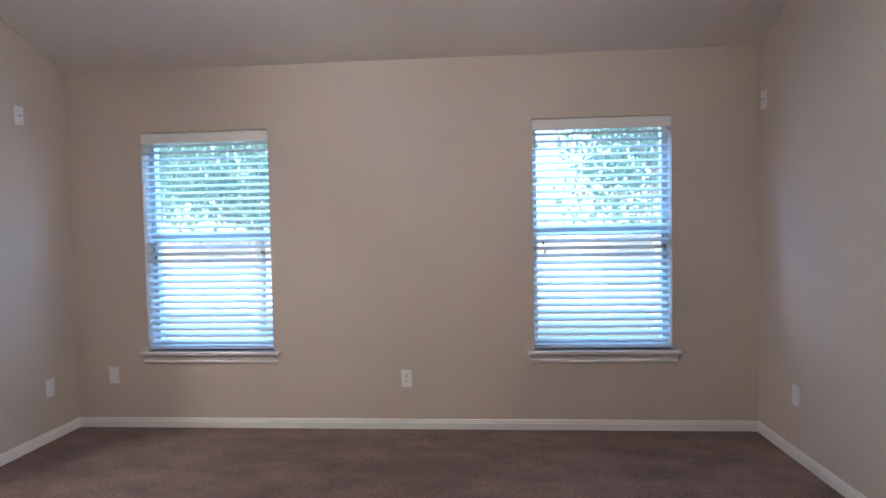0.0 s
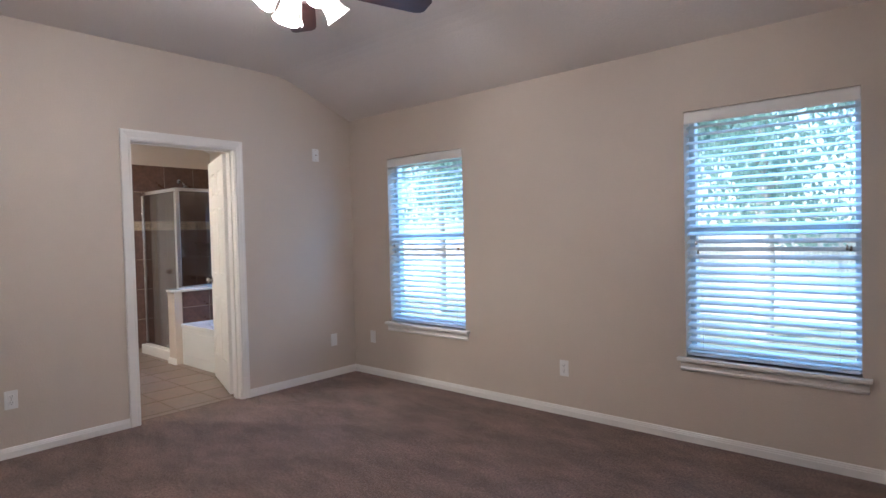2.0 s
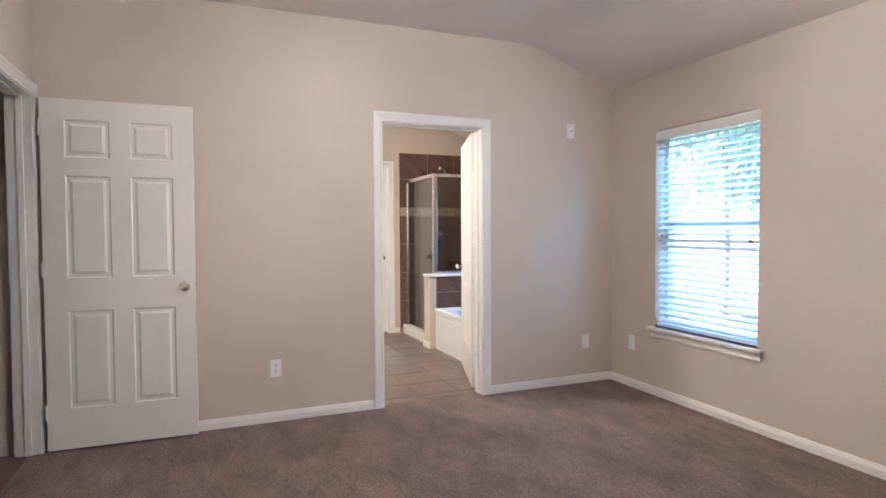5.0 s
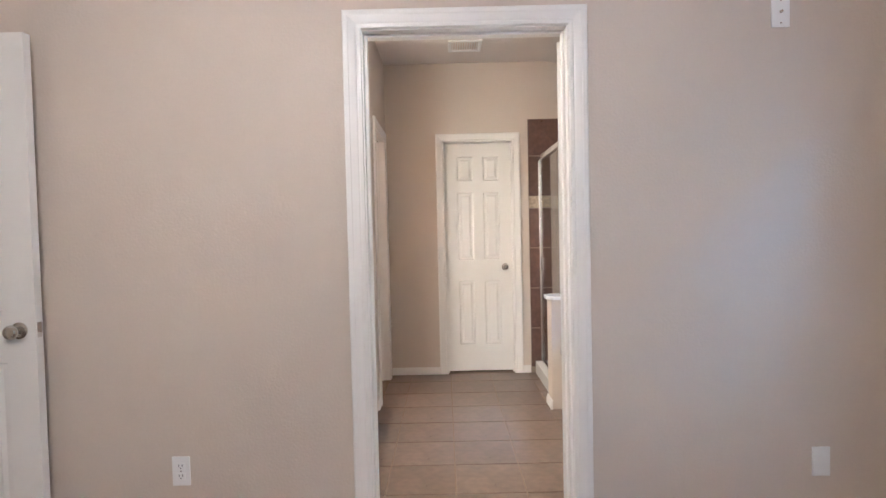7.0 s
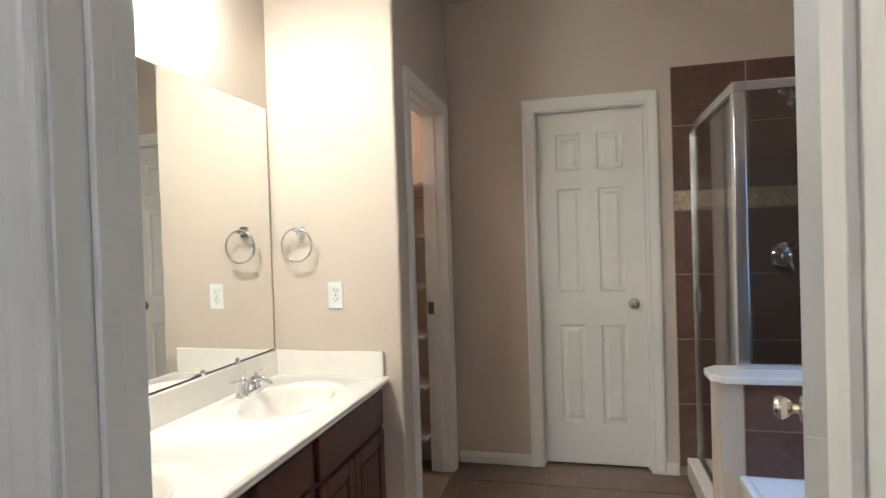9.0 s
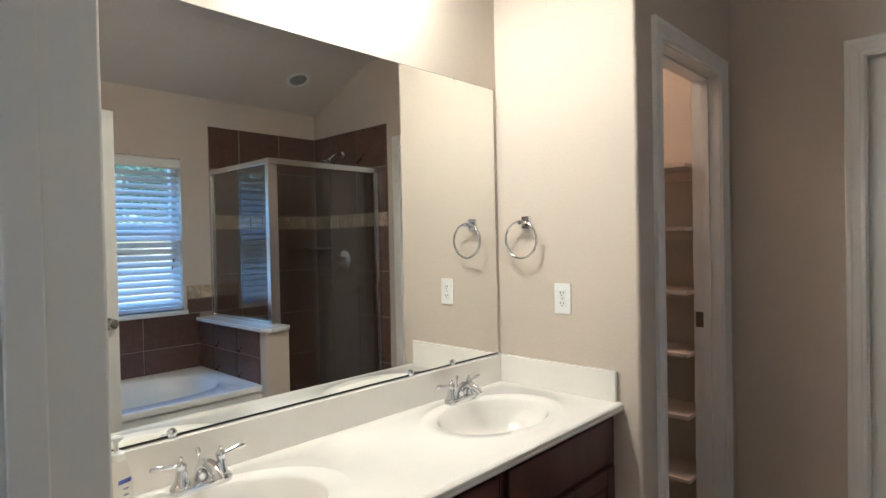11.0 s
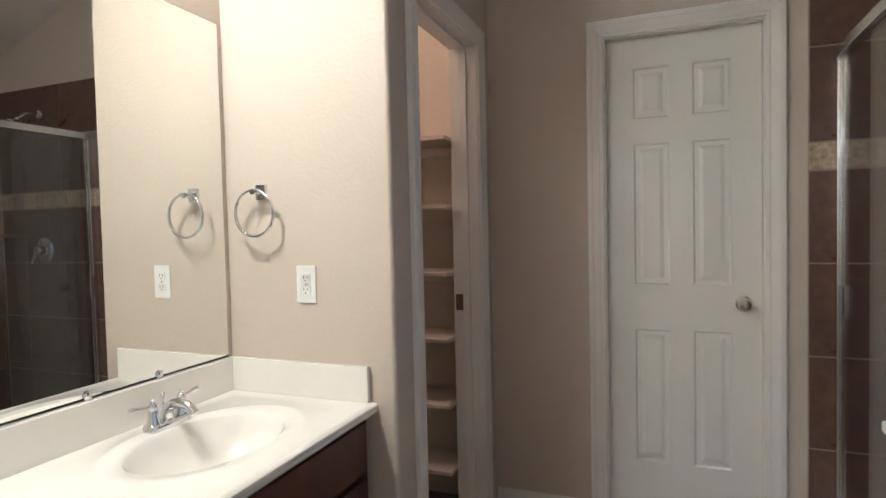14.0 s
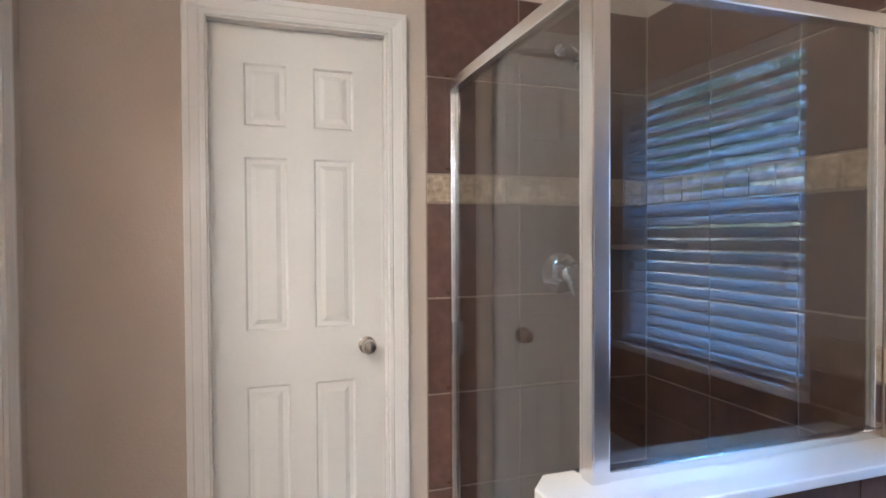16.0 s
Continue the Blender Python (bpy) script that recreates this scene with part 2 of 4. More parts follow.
def tube(bm, pts, radii, n=12, closed=False):
    """Round bar along points."""
    pts = [Vector(p) for p in pts]
    if not isinstance(radii, (list, tuple)):
        radii = [radii] * len(pts)
    rings, last = [], None
    for i, p in enumerate(pts):
        a = pts[i - 1] if i or closed else p
        b = pts[(i + 1) % len(pts)] if i + 1 < len(pts) or closed else p
        d = (b - a).normalized()
        if last is None:
            u = d.cross(Vector((0, 0, 1)))
            if u.length < 0.1:
                u = d.cross(Vector((1, 0, 0)))
        else:
            u = last - d * last.dot(d)
        u.normalize()
        last = u
        w = d.cross(u)
        rings.append([bm.verts.new(p + radii[i] * (math.cos(2 * math.pi * k / n) * u + math.sin(2 * math.pi * k / n) * w)) for k in range(n)])
    pairs = list(zip(rings, rings[1:])) + ([(rings[-1], rings[0])] if closed else [])
    for a, b in pairs:
        for k in range(n):
            bm.faces.new((a[k], a[(k + 1) % n], b[(k + 1) % n], b[k]))
    if not closed:
        bm.faces.new(rings[0])
        bm.faces.new(rings[-1])
    return bm


def moulding(bm, profile, start, end, across, out, m0=0.0, m1=0.0):
    """Extrudes a profile of (across, proud) pairs from start to end; m0 and m1 mitre the ends."""
    start, end, across, out = Vector(start), Vector(end), Vector(across), Vector(out)
    d = (end - start).normalized()
    rings = []
    for p, m in ((start, m0), (end, m1)):
        rings.append([bm.verts.new(p + a * across + b * out + m * a * d) for a, b in profile])
    n = len(profile)
    for k in range(n):
        bm.faces.new((rings[0][k], rings[0][(k + 1) % n], rings[1][(k + 1) % n], rings[1][k]))
    bm.faces.new(rings[0])
    bm.faces.new(rings[1])
    return bm


CASING = [(0, 0), (0, 0.009), (0.003, 0.012), (0.014, 0.0125), (0.018, 0.0105), (0.024, 0.0125), (0.040, 0.0155), (0.047, 0.0165), (0.051, 0.0185), (0.065, 0.0185), (0.070, 0.015), (0.070, 0)]
BASE = [(0, 0), (0, 0.013), (0.040, 0.013), (0.044, 0.010), (0.050, 0.010), (0.055, 0.007), (0.062, 0.006), (0.066, 0.0)]


def wall(name, axis, face0, face1, a0, a1, z0, z1, openings=(), label="", mat=None):
    """Slab between two faces, along the other axis from a0 to a1, with rectangular openings (b0, b1, zb, zt)."""
    bm = bmesh.new()
    cuts = sorted({a0, a1, *[v for o in openings for v in o[:2]]})
    for p, q in zip(cuts, cuts[1:]):
        mid = (p + q) / 2
        spans = [(z0, z1)]
        for b0, b1, zb, zt in openings:
            if b0 < mid < b1:
                spans = [(s, e) for s, e in ((z0, zb), (zt, z1)) if e - s > 0.001]
        for s, e in spans:
            if axis == "x":
                box(bm, face0, face1, p, q, s, e)
            else:
                box(bm, p, q, face0, face1, s, e)
    bmesh.ops.remove_doubles(bm, verts=bm.verts, dist=0.0004)
    seen = {}
    for f in list(bm.faces):
        seen.setdefault(frozenset(f.verts), []).append(f)
    inner = [f for fs in seen.values() if len(fs) > 1 for f in fs]
    if inner:
        bmesh.ops.delete(bm, geom=inner, context="FACES_ONLY")
    return tagged(part(name, bm, mat or PAINT), label or "beige painted drywall with a light orange-peel texture", "wall", kind="structure")


# ---- large structure ----
XW, XE, YN, YS = -3.0, 1.55, 4.0, -0.05      # bedroom faces
TH = 0.12
BX = -5.81                                   # far wall of the bathroom
MY, SX, CY = 1.20, -4.803, 1.80              # mirror wall, vanity end wall, closet front wall
H, LOW, BREAK = 2.72, 2.43, 3.28             # ceiling, low edge, start of the slope
WIN_A = (0.142, 1.018, 0.525, 2.022)
WIN_B = (-2.482, -1.602, 0.525, 2.012)
WIN_C = (-4.655, -3.775, 0.858, 1.958)
TOP = 2.86

wall("wall_north", "y", YN, YN + 0.16, BX - TH, XE + TH, -0.1, TOP, [(a, b, c, d) for a, b, c, d in (WIN_A, WIN_B, WIN_C)])
wall("wall_east", "x", XE, XE + TH, YS - TH, YN, -0.1, TOP)
wall("wall_west", "x", XW - TH, XW, YS - TH - 1.5, YN, -0.1, TOP, [(1.985, 2.80, -0.1, 2.055)])
wall("wall_south", "y", YS - TH, YS, XW, XE, -0.1, TOP, [(-2.965, -2.13, -0.1, 2.055)])
wall("wall_hall_end", "y", YS - TH - 1.5, YS - TH - 1.38, XW, -1.2, -0.1, TOP)
wall("wall_hall_side", "x", -1.32, -1.2, YS - TH - 1.38, YS - TH, -0.1, TOP)
wall("wall_bath_mirror", "y", MY - TH, MY, SX, XW - TH, -0.1, TOP)
wall("wall_bath_far", "x", BX - TH, BX, 0.3, YN, -0.1, TOP, [(2.29, 2.915, -0.1, 2.055)])
wall("wall_closet_front", "y", CY - TH, CY, BX, SX - TH, -0.1, TOP, [(-5.66, -4.985, -0.1, 2.05)])
wall("wall_closet_back", "y", 0.3, 0.42, BX, SX, -0.1, TOP)
# unseen walls added behind the closed door to stop sky light leaking in
wall("wall_leak_block_back", "x", -6.35, -6.23, 1.9, 3.3, -0.1, TOP)
wall("wall_leak_block_side", "y", 1.9, 2.02, -6.23, BX - TH, -0.1, TOP)
wall("wall_leak_block_end", "y", 3.18, 3.3, -6.23, BX - TH, -0.1, TOP)

# end wall of the vanity with a bullnosed corner
bm = boxm(SX - TH, SX, 0.42, CY, -0.1, TOP)
es = [e for e in bm.edges if all(abs(v.co.x - SX) < 1e-4 and abs(v.co.y - CY) < 1e-4 for v in e.verts)]
bmesh.ops.bevel(bm, geom=es, offset=0.013, segments=7, affect="EDGES", profile=0.5)
tagged(part("wall_vanity_end", bm, PAINT), "beige painted drywall with a rounded bullnose corner", "wall", kind="structure")


def ceiling(name, x0, x1, y0, y1, slope=True):
    s = (H - LOW) / (YN - BREAK)
    prof = [(y0, H), (BREAK - 0.12, H), (BREAK - 0.05, H - 0.006), (BREAK + 0.02, H - 0.021), (BREAK + 0.10, H - 0.0455), (y1, H - s * (y1 - BREAK))] if slope else [(y0, H), (y1, H)]
    bm = bmesh.new()
    loops = []
    for x in (x0, x1):
        loops.append([bm.verts.new((x, y, z)) for y, z in prof] + [bm.verts.new((x, y, z + 0.1)) for y, z in reversed(prof)])
    n = len(loops[0])
    for k in range(n):
        bm.faces.new((loops[0][k], loops[0][(k + 1) % n], loops[1][(k + 1) % n], loops[1][k]))
    bm.faces.new(loops[0])
    bm.faces.new(loops[1])
    return tagged(part(name, bm, CEILING), "textured painted ceiling sloping down to the window wall" if slope else "textured painted flat ceiling", "ceiling", kind="structure")


ceiling("ceiling_bedroom", XW - 0.01, XE + 0.01, YS - 0.01, YN + 0.01)
ceiling("ceiling_bath", BX - 0.01, XW - TH + 0.01, CY, YN + 0.01)
ceiling("ceiling_vanity", SX - 0.005, XW - TH + 0.01, MY - 0.01, CY, False)
ceiling("ceiling_closet", BX - 0.01, SX - TH + 0.01, 0.4, CY - 0.01, False)
ceiling("ceiling_hall", XW - 0.01, -1.3, YS - TH - 1.4, YS - 0.04, False)
# unseen slab added above the ceilings so no sun or sky leaks in
tagged(part("roof", boxm(-6.5, 1.8, -1.8, 4.3, 2.87, 2.95), CEILING), "unseen flat slab added over the rooms to keep out sky light", "roof", kind="structure")

bm = bmesh.new()
box(bm, XW - 0.085, XE, YS - 0.06, YN, -0.06, 0.0)
tagged(part("floor_carpet", bm, CARPET), "brown plush carpet with brushed pile marks", "carpet", kind="structure")
tagged(part("floor_hall", boxm(XW, -1.3, YS - TH - 1.4, YS - 0.062, -0.06, -0.002), HALL_CARPET), "dark brown hall carpet", "carpet", kind="structure")
FLOOR = tagged(part("floor_bath", boxm(-6.3, XW - 0.087, 0.4, YN, -0.06, -0.004), FLOOR_GROUT), "taupe square ceramic floor tiles with tan grout", "tile floor", kind="structure")
tagged(part("ground", boxm(-60, 60, 4.3, 120, -0.7, -0.5), GRASS), "pale dry lawn behind the house", "ground", kind="structure")


def baseboard(start, end, out):
    bm = moulding(bmesh.new(), BASE, start, end, (0, 0, 1), out)
    return tagged(part("baseboard", bm, TRIM), "white painted moulded baseboard", "baseboard", kind="structure")


baseboard((XW, 2.857, 0), (XW, YN, 0), (1, 0, 0))
baseboard((XW, YS, 0), (XW, 1.935, 0), (1, 0, 0))
baseboard((XW + 0.013, YN, 0), (XE - 0.013, YN, 0), (0, -1, 0))
baseboard((XE, YS, 0), (XE, YN, 0), (-1, 0, 0))
baseboard((-2.06, YS, 0), (XE - 0.013, YS, 0), (0, 1, 0))
baseboard((BX, CY + 0.013, 0), (BX, 2.235, 0), (1, 0, 0))
baseboard((BX, 2.97, 0), (BX, 3.035, 0), (1, 0, 0))
baseboard((SX - TH, CY, 0), (SX - 0.02, CY, 0), (0, 1, 0))
baseboard((SX, CY - 0.03, 0), (SX, CY - 0.012, 0), (1, 0, 0))
baseboard((XW - TH, 1.8, 0), (XW - TH, 1.93, 0), (-1, 0, 0))


def door_frame(name, axis, face_a, face_b, b0, b1, top, sides=(True, True), label="white painted door casing and jamb"):
    """Jamb lining and moulded casing round an opening. face_a faces the positive side."""
    def P(f, b, z):
        return (f, b, z) if axis == "x" else (b, f, z)

    def V(f, b, z):
        return Vector(P(f, b, z))
    root = thing(name, label, "door frame", kind="structure")
    jt = 0.018
    for nm, p, q, zb, zt in (("jamb", b0 - jt, b0, 0, top), ("jamb", b1, b1 + jt, 0, top), ("head_jamb", b0 - jt, b1 + jt, top, top + jt)):
        bm = bmesh.new()
        lo, hi = min(face_a, face_b) - 0.001, max(face_a, face_b) + 0.001
        box(bm, *((lo, hi, p, q, zb, zt) if axis == "x" else (p, q, lo, hi, zb, zt)))
        part(nm, bm, TRIM, root)
    mid = (face_a + face_b) / 2
    for p, q, zb, zt in ((b0, b0 + 0.011, 0, top), (b1 - 0.011, b1, 0, top), (b0 + 0.011, b1 - 0.011, top - 0.011, top)):
        bm = bmesh.new()
        s0, s1 = mid - 0.016, mid + 0.016
        box(bm, *((s0, s1, p, q, zb, zt) if axis == "x" else (p, q, s0, s1, zb, zt)), bevel=0.002)
        part("door_stop", bm, TRIM, root)
    for face, sign, on in ((face_a, 1, sides[0]), (face_b, -1, sides[1])):
        if not on:
            continue
        g = 0.005
        out = V(sign, 0, 0)
        part("casing", moulding(bmesh.new(), CASING, P(face, b0 - g, 0), P(face, b0 - g, top + g), V(0, -1, 0), out, 0, 1), TRIM, root)
        part("casing", moulding(bmesh.new(), CASING, P(face, b1 + g, 0), P(face, b1 + g, top + g), V(0, 1, 0), out, 0, 1), TRIM, root)
        part("head_casing", moulding(bmesh.new(), CASING, P(face, b0 - g, top + g), P(face, b1 + g, top + g), (0, 0, 1), out, -1, 1), TRIM, root)
    return root


bath_frame = door_frame("door_frame_bath", "x", XW, XW - TH, 2.005, 2.781, 2.035)
entry_frame = door_frame("door_frame_entry", "y", YS, YS - TH, -2.945, -2.15, 2.035)
toilet_frame = door_frame("door_frame_toilet", "x", BX, BX - TH, 2.31, 2.895, 2.035, (True, False))
closet_frame = door_frame("door_frame_closet", "y", CY, CY - TH, -5.64, -5.005, 2.03, (True, False))
part("strike_plate", boxm(-5.6425, -5.6375, CY - 0.112, CY - 0.068, 0.905, 0.975, 0.001), BRASS, closet_frame, "dark metal strike plate")


# ---- doors ----
def panel_faces(bm, w, h, side, t):
    """One face of a six-panel door with its recesses; returns nothing."""
    sx = 0.115 if w > 0.65 else 0.105
    mx = 0.105 if w > 0.65 else 0.09
    pw = (w - 2 * sx - mx) / 2
    xs = [0, sx, sx + pw, sx + pw + mx, w - sx, w]
    zs = [0, 0.235, 0.80, 0.99, 1.58, 1.685, h - 0.115, h]
    y = side * t / 2
    grid = [[bm.verts.new((x, y, z)) for z in zs] for x in xs]
    recess = []
    for i in range(5):
        for j in range(7):
            f = bm.faces.new((grid[i][j], grid[i + 1][j], grid[i + 1][j + 1], grid[i][j + 1]))
            if i in (1, 3) and j in (1, 3, 5):
                recess.append(f)
    for f in recess:
        f.normal_update()
    for f in recess:
        for inset, depth in ((0.010, 0.008), (0.012, 0.0)):
            bmesh.ops.inset_individual(bm, faces=[f], thickness=inset, depth=0.0)
            for v in f.verts:
                v.co.y -= side * depth
    panels = []
    for i in (1, 3):
        for j in (1, 3, 5):
            panels.append((xs[i] + 0.022, xs[i + 1] - 0.022, zs[j] + 0.022, zs[j + 1] - 0.022))
    return panels


def knob(parent, x, z, side, t):
    m = Matrix.Translation((x, side * t / 2, z)) @ Matrix.Rotation(radians(-90 * side), 4, "X")
    k = part("knob", lathe(bmesh.new(), [(0.011, 0.004), (0.011, 0.022), (0.020, 0.030), (0.0265, 0.040), (0.0265, 0.048), (0.021, 0.056), (0.010, 0.059)], 24, m), NICKEL, parent, "satin nickel round door knob", True)
    part("rose", lathe(bmesh.new(), [(0.031, 0.0), (0.031, 0.005), (0.024, 0.009), (0.012, 0.010)], 24, m), NICKEL, k, "", True)


def panel_door(label, w, h, at, hinge_side=1, t=0.035, knob_z=0.92):
    root = thing("door", label, "door", at=at)
    bm = bmesh.new()
    panels = panel_faces(bm, w, h, 1, t)
    panel_faces(bm, w, h, -1, t)
    for x in (0, w):
        a = [bm.verts.new((x, y, z)) for y, z in ((-t / 2, 0), (t / 2, 0), (t / 2, h), (-t / 2, h))]
        bm.faces.new(a)
    for z in (0, h):
        a = [bm.verts.new((x, y, z)) for x, y in ((0, -t / 2), (w, -t / 2), (w, t / 2), (0, t / 2))]
        bm.faces.new(a)
    slab = part("slab", bm, DOOR, root)
    for x0, x1, z0, z1 in panels:
        bm = bmesh.new()
        for side in (1, -1):
            y0, y1, c = side * (t / 2 - 0.0075), side * (t / 2 - 0.0015), 0.016
            lo = [bm.verts.new((x, y0, z)) for x, z in ((x0, z0), (x1, z0), (x1, z1), (x0, z1))]
            hi = [bm.verts.new((x, y1, z)) for x, z in ((x0 + c, z0 + c), (x1 - c, z0 + c), (x1 - c, z1 - c), (x0 + c, z1 - c))]
            for k in range(4):
                bm.faces.new((lo[k], lo[(k + 1) % 4], hi[(k + 1) % 4], hi[k]))
            bm.faces.new(hi)
            bm.faces.new(lo)
        part("panel", bm, DOOR, slab)
    knob(root, w - 0.062, knob_z, 1, t)
    knob(root, w - 0.062, knob_z, -1, t)
    part("latch_plate", boxm(w - 0.0005, w + 0.0015, -0.011, 0.011, knob_z - 0.028, knob_z + 0.028), NICKEL, root)
    for z in (0.18, 1.0, 1.80):
        bm = bmesh.new()
        lathe(bm, [(0.0065, z), (0.0065, z + 0.09)], 10, Matrix.Translation((-0.005, hinge_side * (t / 2 + 0.004), 0)))
        box(bm, -0.0025, 0.0, -0.014, 0.016 if hinge_side > 0 else 0.014, z, z + 0.09)
        part("hinge", bm, TRIM, root, "hinge painted over in white", True)
    return root


# bedroom entry door, thrown open against the wall
panel_door("white six-panel door standing open against the bedroom wall", 0.79, 2.015, pose(-2.948, -0.012, 0.014, 0, 0, 88.4), -1)
# bathroom door, opened into the bathroom
panel_door("white six-panel door standing open beside the bathtub", 0.80, 2.015, pose(-3.165, 2.793, 0.014, 0, 0, 161.5), -1)
# closed door of the toilet room
panel_door("closed white narrow six-panel door in the bathroom", 0.578, 2.01, pose(BX - 0.062, 2.3135, 0.016, 0, 0, 90), 1)


# ---- windows and blinds ----
def window(name, x0, x1, z0, z1, stool=True):
    root = thing(name, "white single-hung vinyl window with a white wooden stool and apron" if stool else "white vinyl window above the bathtub", "window", kind="structure")
    y = YN + 0.095
    rail = z0 + (z1 - z0) * 0.52
    fr = part("window_frame", bmesh.new(), VINYL, root)
    bm = bmesh.new()
    for a, b, c, d in ((x0, x0 + 0.035, z0, z1), (x1 - 0.035, x1, z0, z1), (x0 + 0.035, x1 - 0.035, z1 - 0.035, z1), (x0 + 0.035, x1 - 0.035, z0, z0 + 0.04)):
        box(bm, a, b, y, y + 0.06, c, d, 0.003, 1)
    fr.data = mesh_of("window_frame", bm, VINYL)
    part("meeting_rail", boxm(x0 + 0.035, x1 - 0.035, y - 0.006, y + 0.045, rail - 0.028, rail + 0.028, 0.004, 1), VINYL, root)
    for a, b in ((z0 + 0.04, rail - 0.028), (rail + 0.028, z1 - 0.035)):
        p = part("pane", boxm(x0 + 0.035, x1 - 0.035, y + 0.024, y + 0.028, a, b), WINDOW_GLASS, root)
        p.visible_shadow = False
    if stool:
        part("window_sill", boxm(x0 - 0.045, x1 + 0.045, YN - 0.045, YN + 0.09, z0 - 0.022, z0, 0.005), TRIM, root)
        ap = [(0, 0), (0, 0.012), (0.012, 0.017), (0.022, 0.012), (0.045, 0.014), (0.052, 0.020), (0.060, 0.020), (0.060, 0)]
        part("apron", moulding(bmesh.new(), ap, (x0 - 0.03, YN, z0 - 0.082), (x1 + 0.03, YN, z0 - 0.082), (0, 0, 1), (0, -1, 0)), TRIM, root)
    else:
        part("window_sill", boxm(x0 - 0.02, x1 + 0.02, YN - 0.03, YN + 0.09, z0 - 0.03, z0, 0.004), TRIM, root)
    return root


def blind(x0, x1, z0, z1, tilt, cords=True):
    root = thing("window_blind", "lowered white two-inch slat blind with half-open slats" if tilt < 50 else "lowered white slat blind with nearly closed slats", "window blind", "window blinds")
    y = YN + 0.038
    g = 0.006
    val = [(0, 0), (0, 0.010), (0.008, 0.014), (0.060, 0.014), (0.068, 0.010), (0.072, 0.0)]
    part("valance", moulding(bmesh.new(), val, (x0 + 0.003, YN + 0.012, z1 - 0.076), (x1 - 0.003, YN + 0.012, z1 - 0.076), (0, 0, 1), (0, -1, 0)), BLIND_RAIL, root)
    part("headrail", boxm(x0 + g, x1 - g, YN + 0.014, YN + 0.07, z1 - 0.05, z1 - 0.002), BLIND_RAIL, root)
    bottom = z0 + 0.022
    part("bottom_rail", boxm(x0 + g, x1 - g, y - 0.025, y + 0.025, bottom - 0.012, bottom + 0.010, 0.004), SLAT, root)
    pitch = 0.0462
    n = int((z1 - 0.085 - bottom - 0.03) / pitch)
    bm = bmesh.new()
    half, tk = 0.0245, 0.0014
    rows = []
    for k in range(7):
        u = -1 + 2 * k / 6
        rows.append((u * half, 0.0022 * (1 - u * u)))
    loops = []
    for x in (x0 + g, x1 - g):
        loops.append([bm.verts.new((x, a, b + tk)) for a, b in rows] + [bm.verts.new((x, a, b - tk)) for a, b in reversed(rows)])
    m = len(loops[0])
    for k in range(m):
        bm.faces.new((loops[0][k], loops[0][(k + 1) % m], loops[1][(k + 1) % m], loops[1][k]))
    bm.faces.new(loops[0])
    bm.faces.new(loops[1])
    shared = mesh_of("slat", bm, SLAT)
    for k in range(n + 1):
        ob = new("slat", shared)
        ob.parent = root
        ob.matrix_basis = pose(0, y, bottom + 0.038 + k * pitch, tilt + random.uniform(-0.8, 0.8), 0, 0)
    for f in (0.11, 0.89):
        x = x0 + (x1 - x0) * f
        for dy in (-0.026, 0.026):
            part("ladder_cord", tube(bmesh.new(), [(x, y + dy * math.cos(radians(tilt)), bottom), (x, y + dy * math.cos(radians(tilt)), z1 - 0.05)], 0.0011, 5), SLAT, root)
    if cords:
        for f, zt in ((0.075, (1.215, 1.16)), (0.93, (1.185, 1.18))):
            for i, z in enumerate(zt):
                x = x0 + (x1 - x0) * f + 0.016 * i * (1 if f > 0.5 else 0.6)
                c = part("pull_cord", tube(bmesh.new(), [(x, YN + 0.002, z + 0.02), (x, YN + 0.002, z1 - 0.08)], 0.0011, 5), SLAT, root)
                part("tassel", lathe(bmesh.new(), [(0.003, 0.024), (0.006, 0.018), (0.0075, 0.0), (0.005, -0.004)], 10, Matrix.Translation((x, YN + 0.002, z))), NICKEL, c, "dark grey tassel", True)
    return root


window("window_1", *WIN_A)
window("window_2", *WIN_B)
window("window_3", *WIN_C, stool=False)
blind(*WIN_A, 26)
blind(*WIN_B, 26)
blind(*WIN_C, 44)


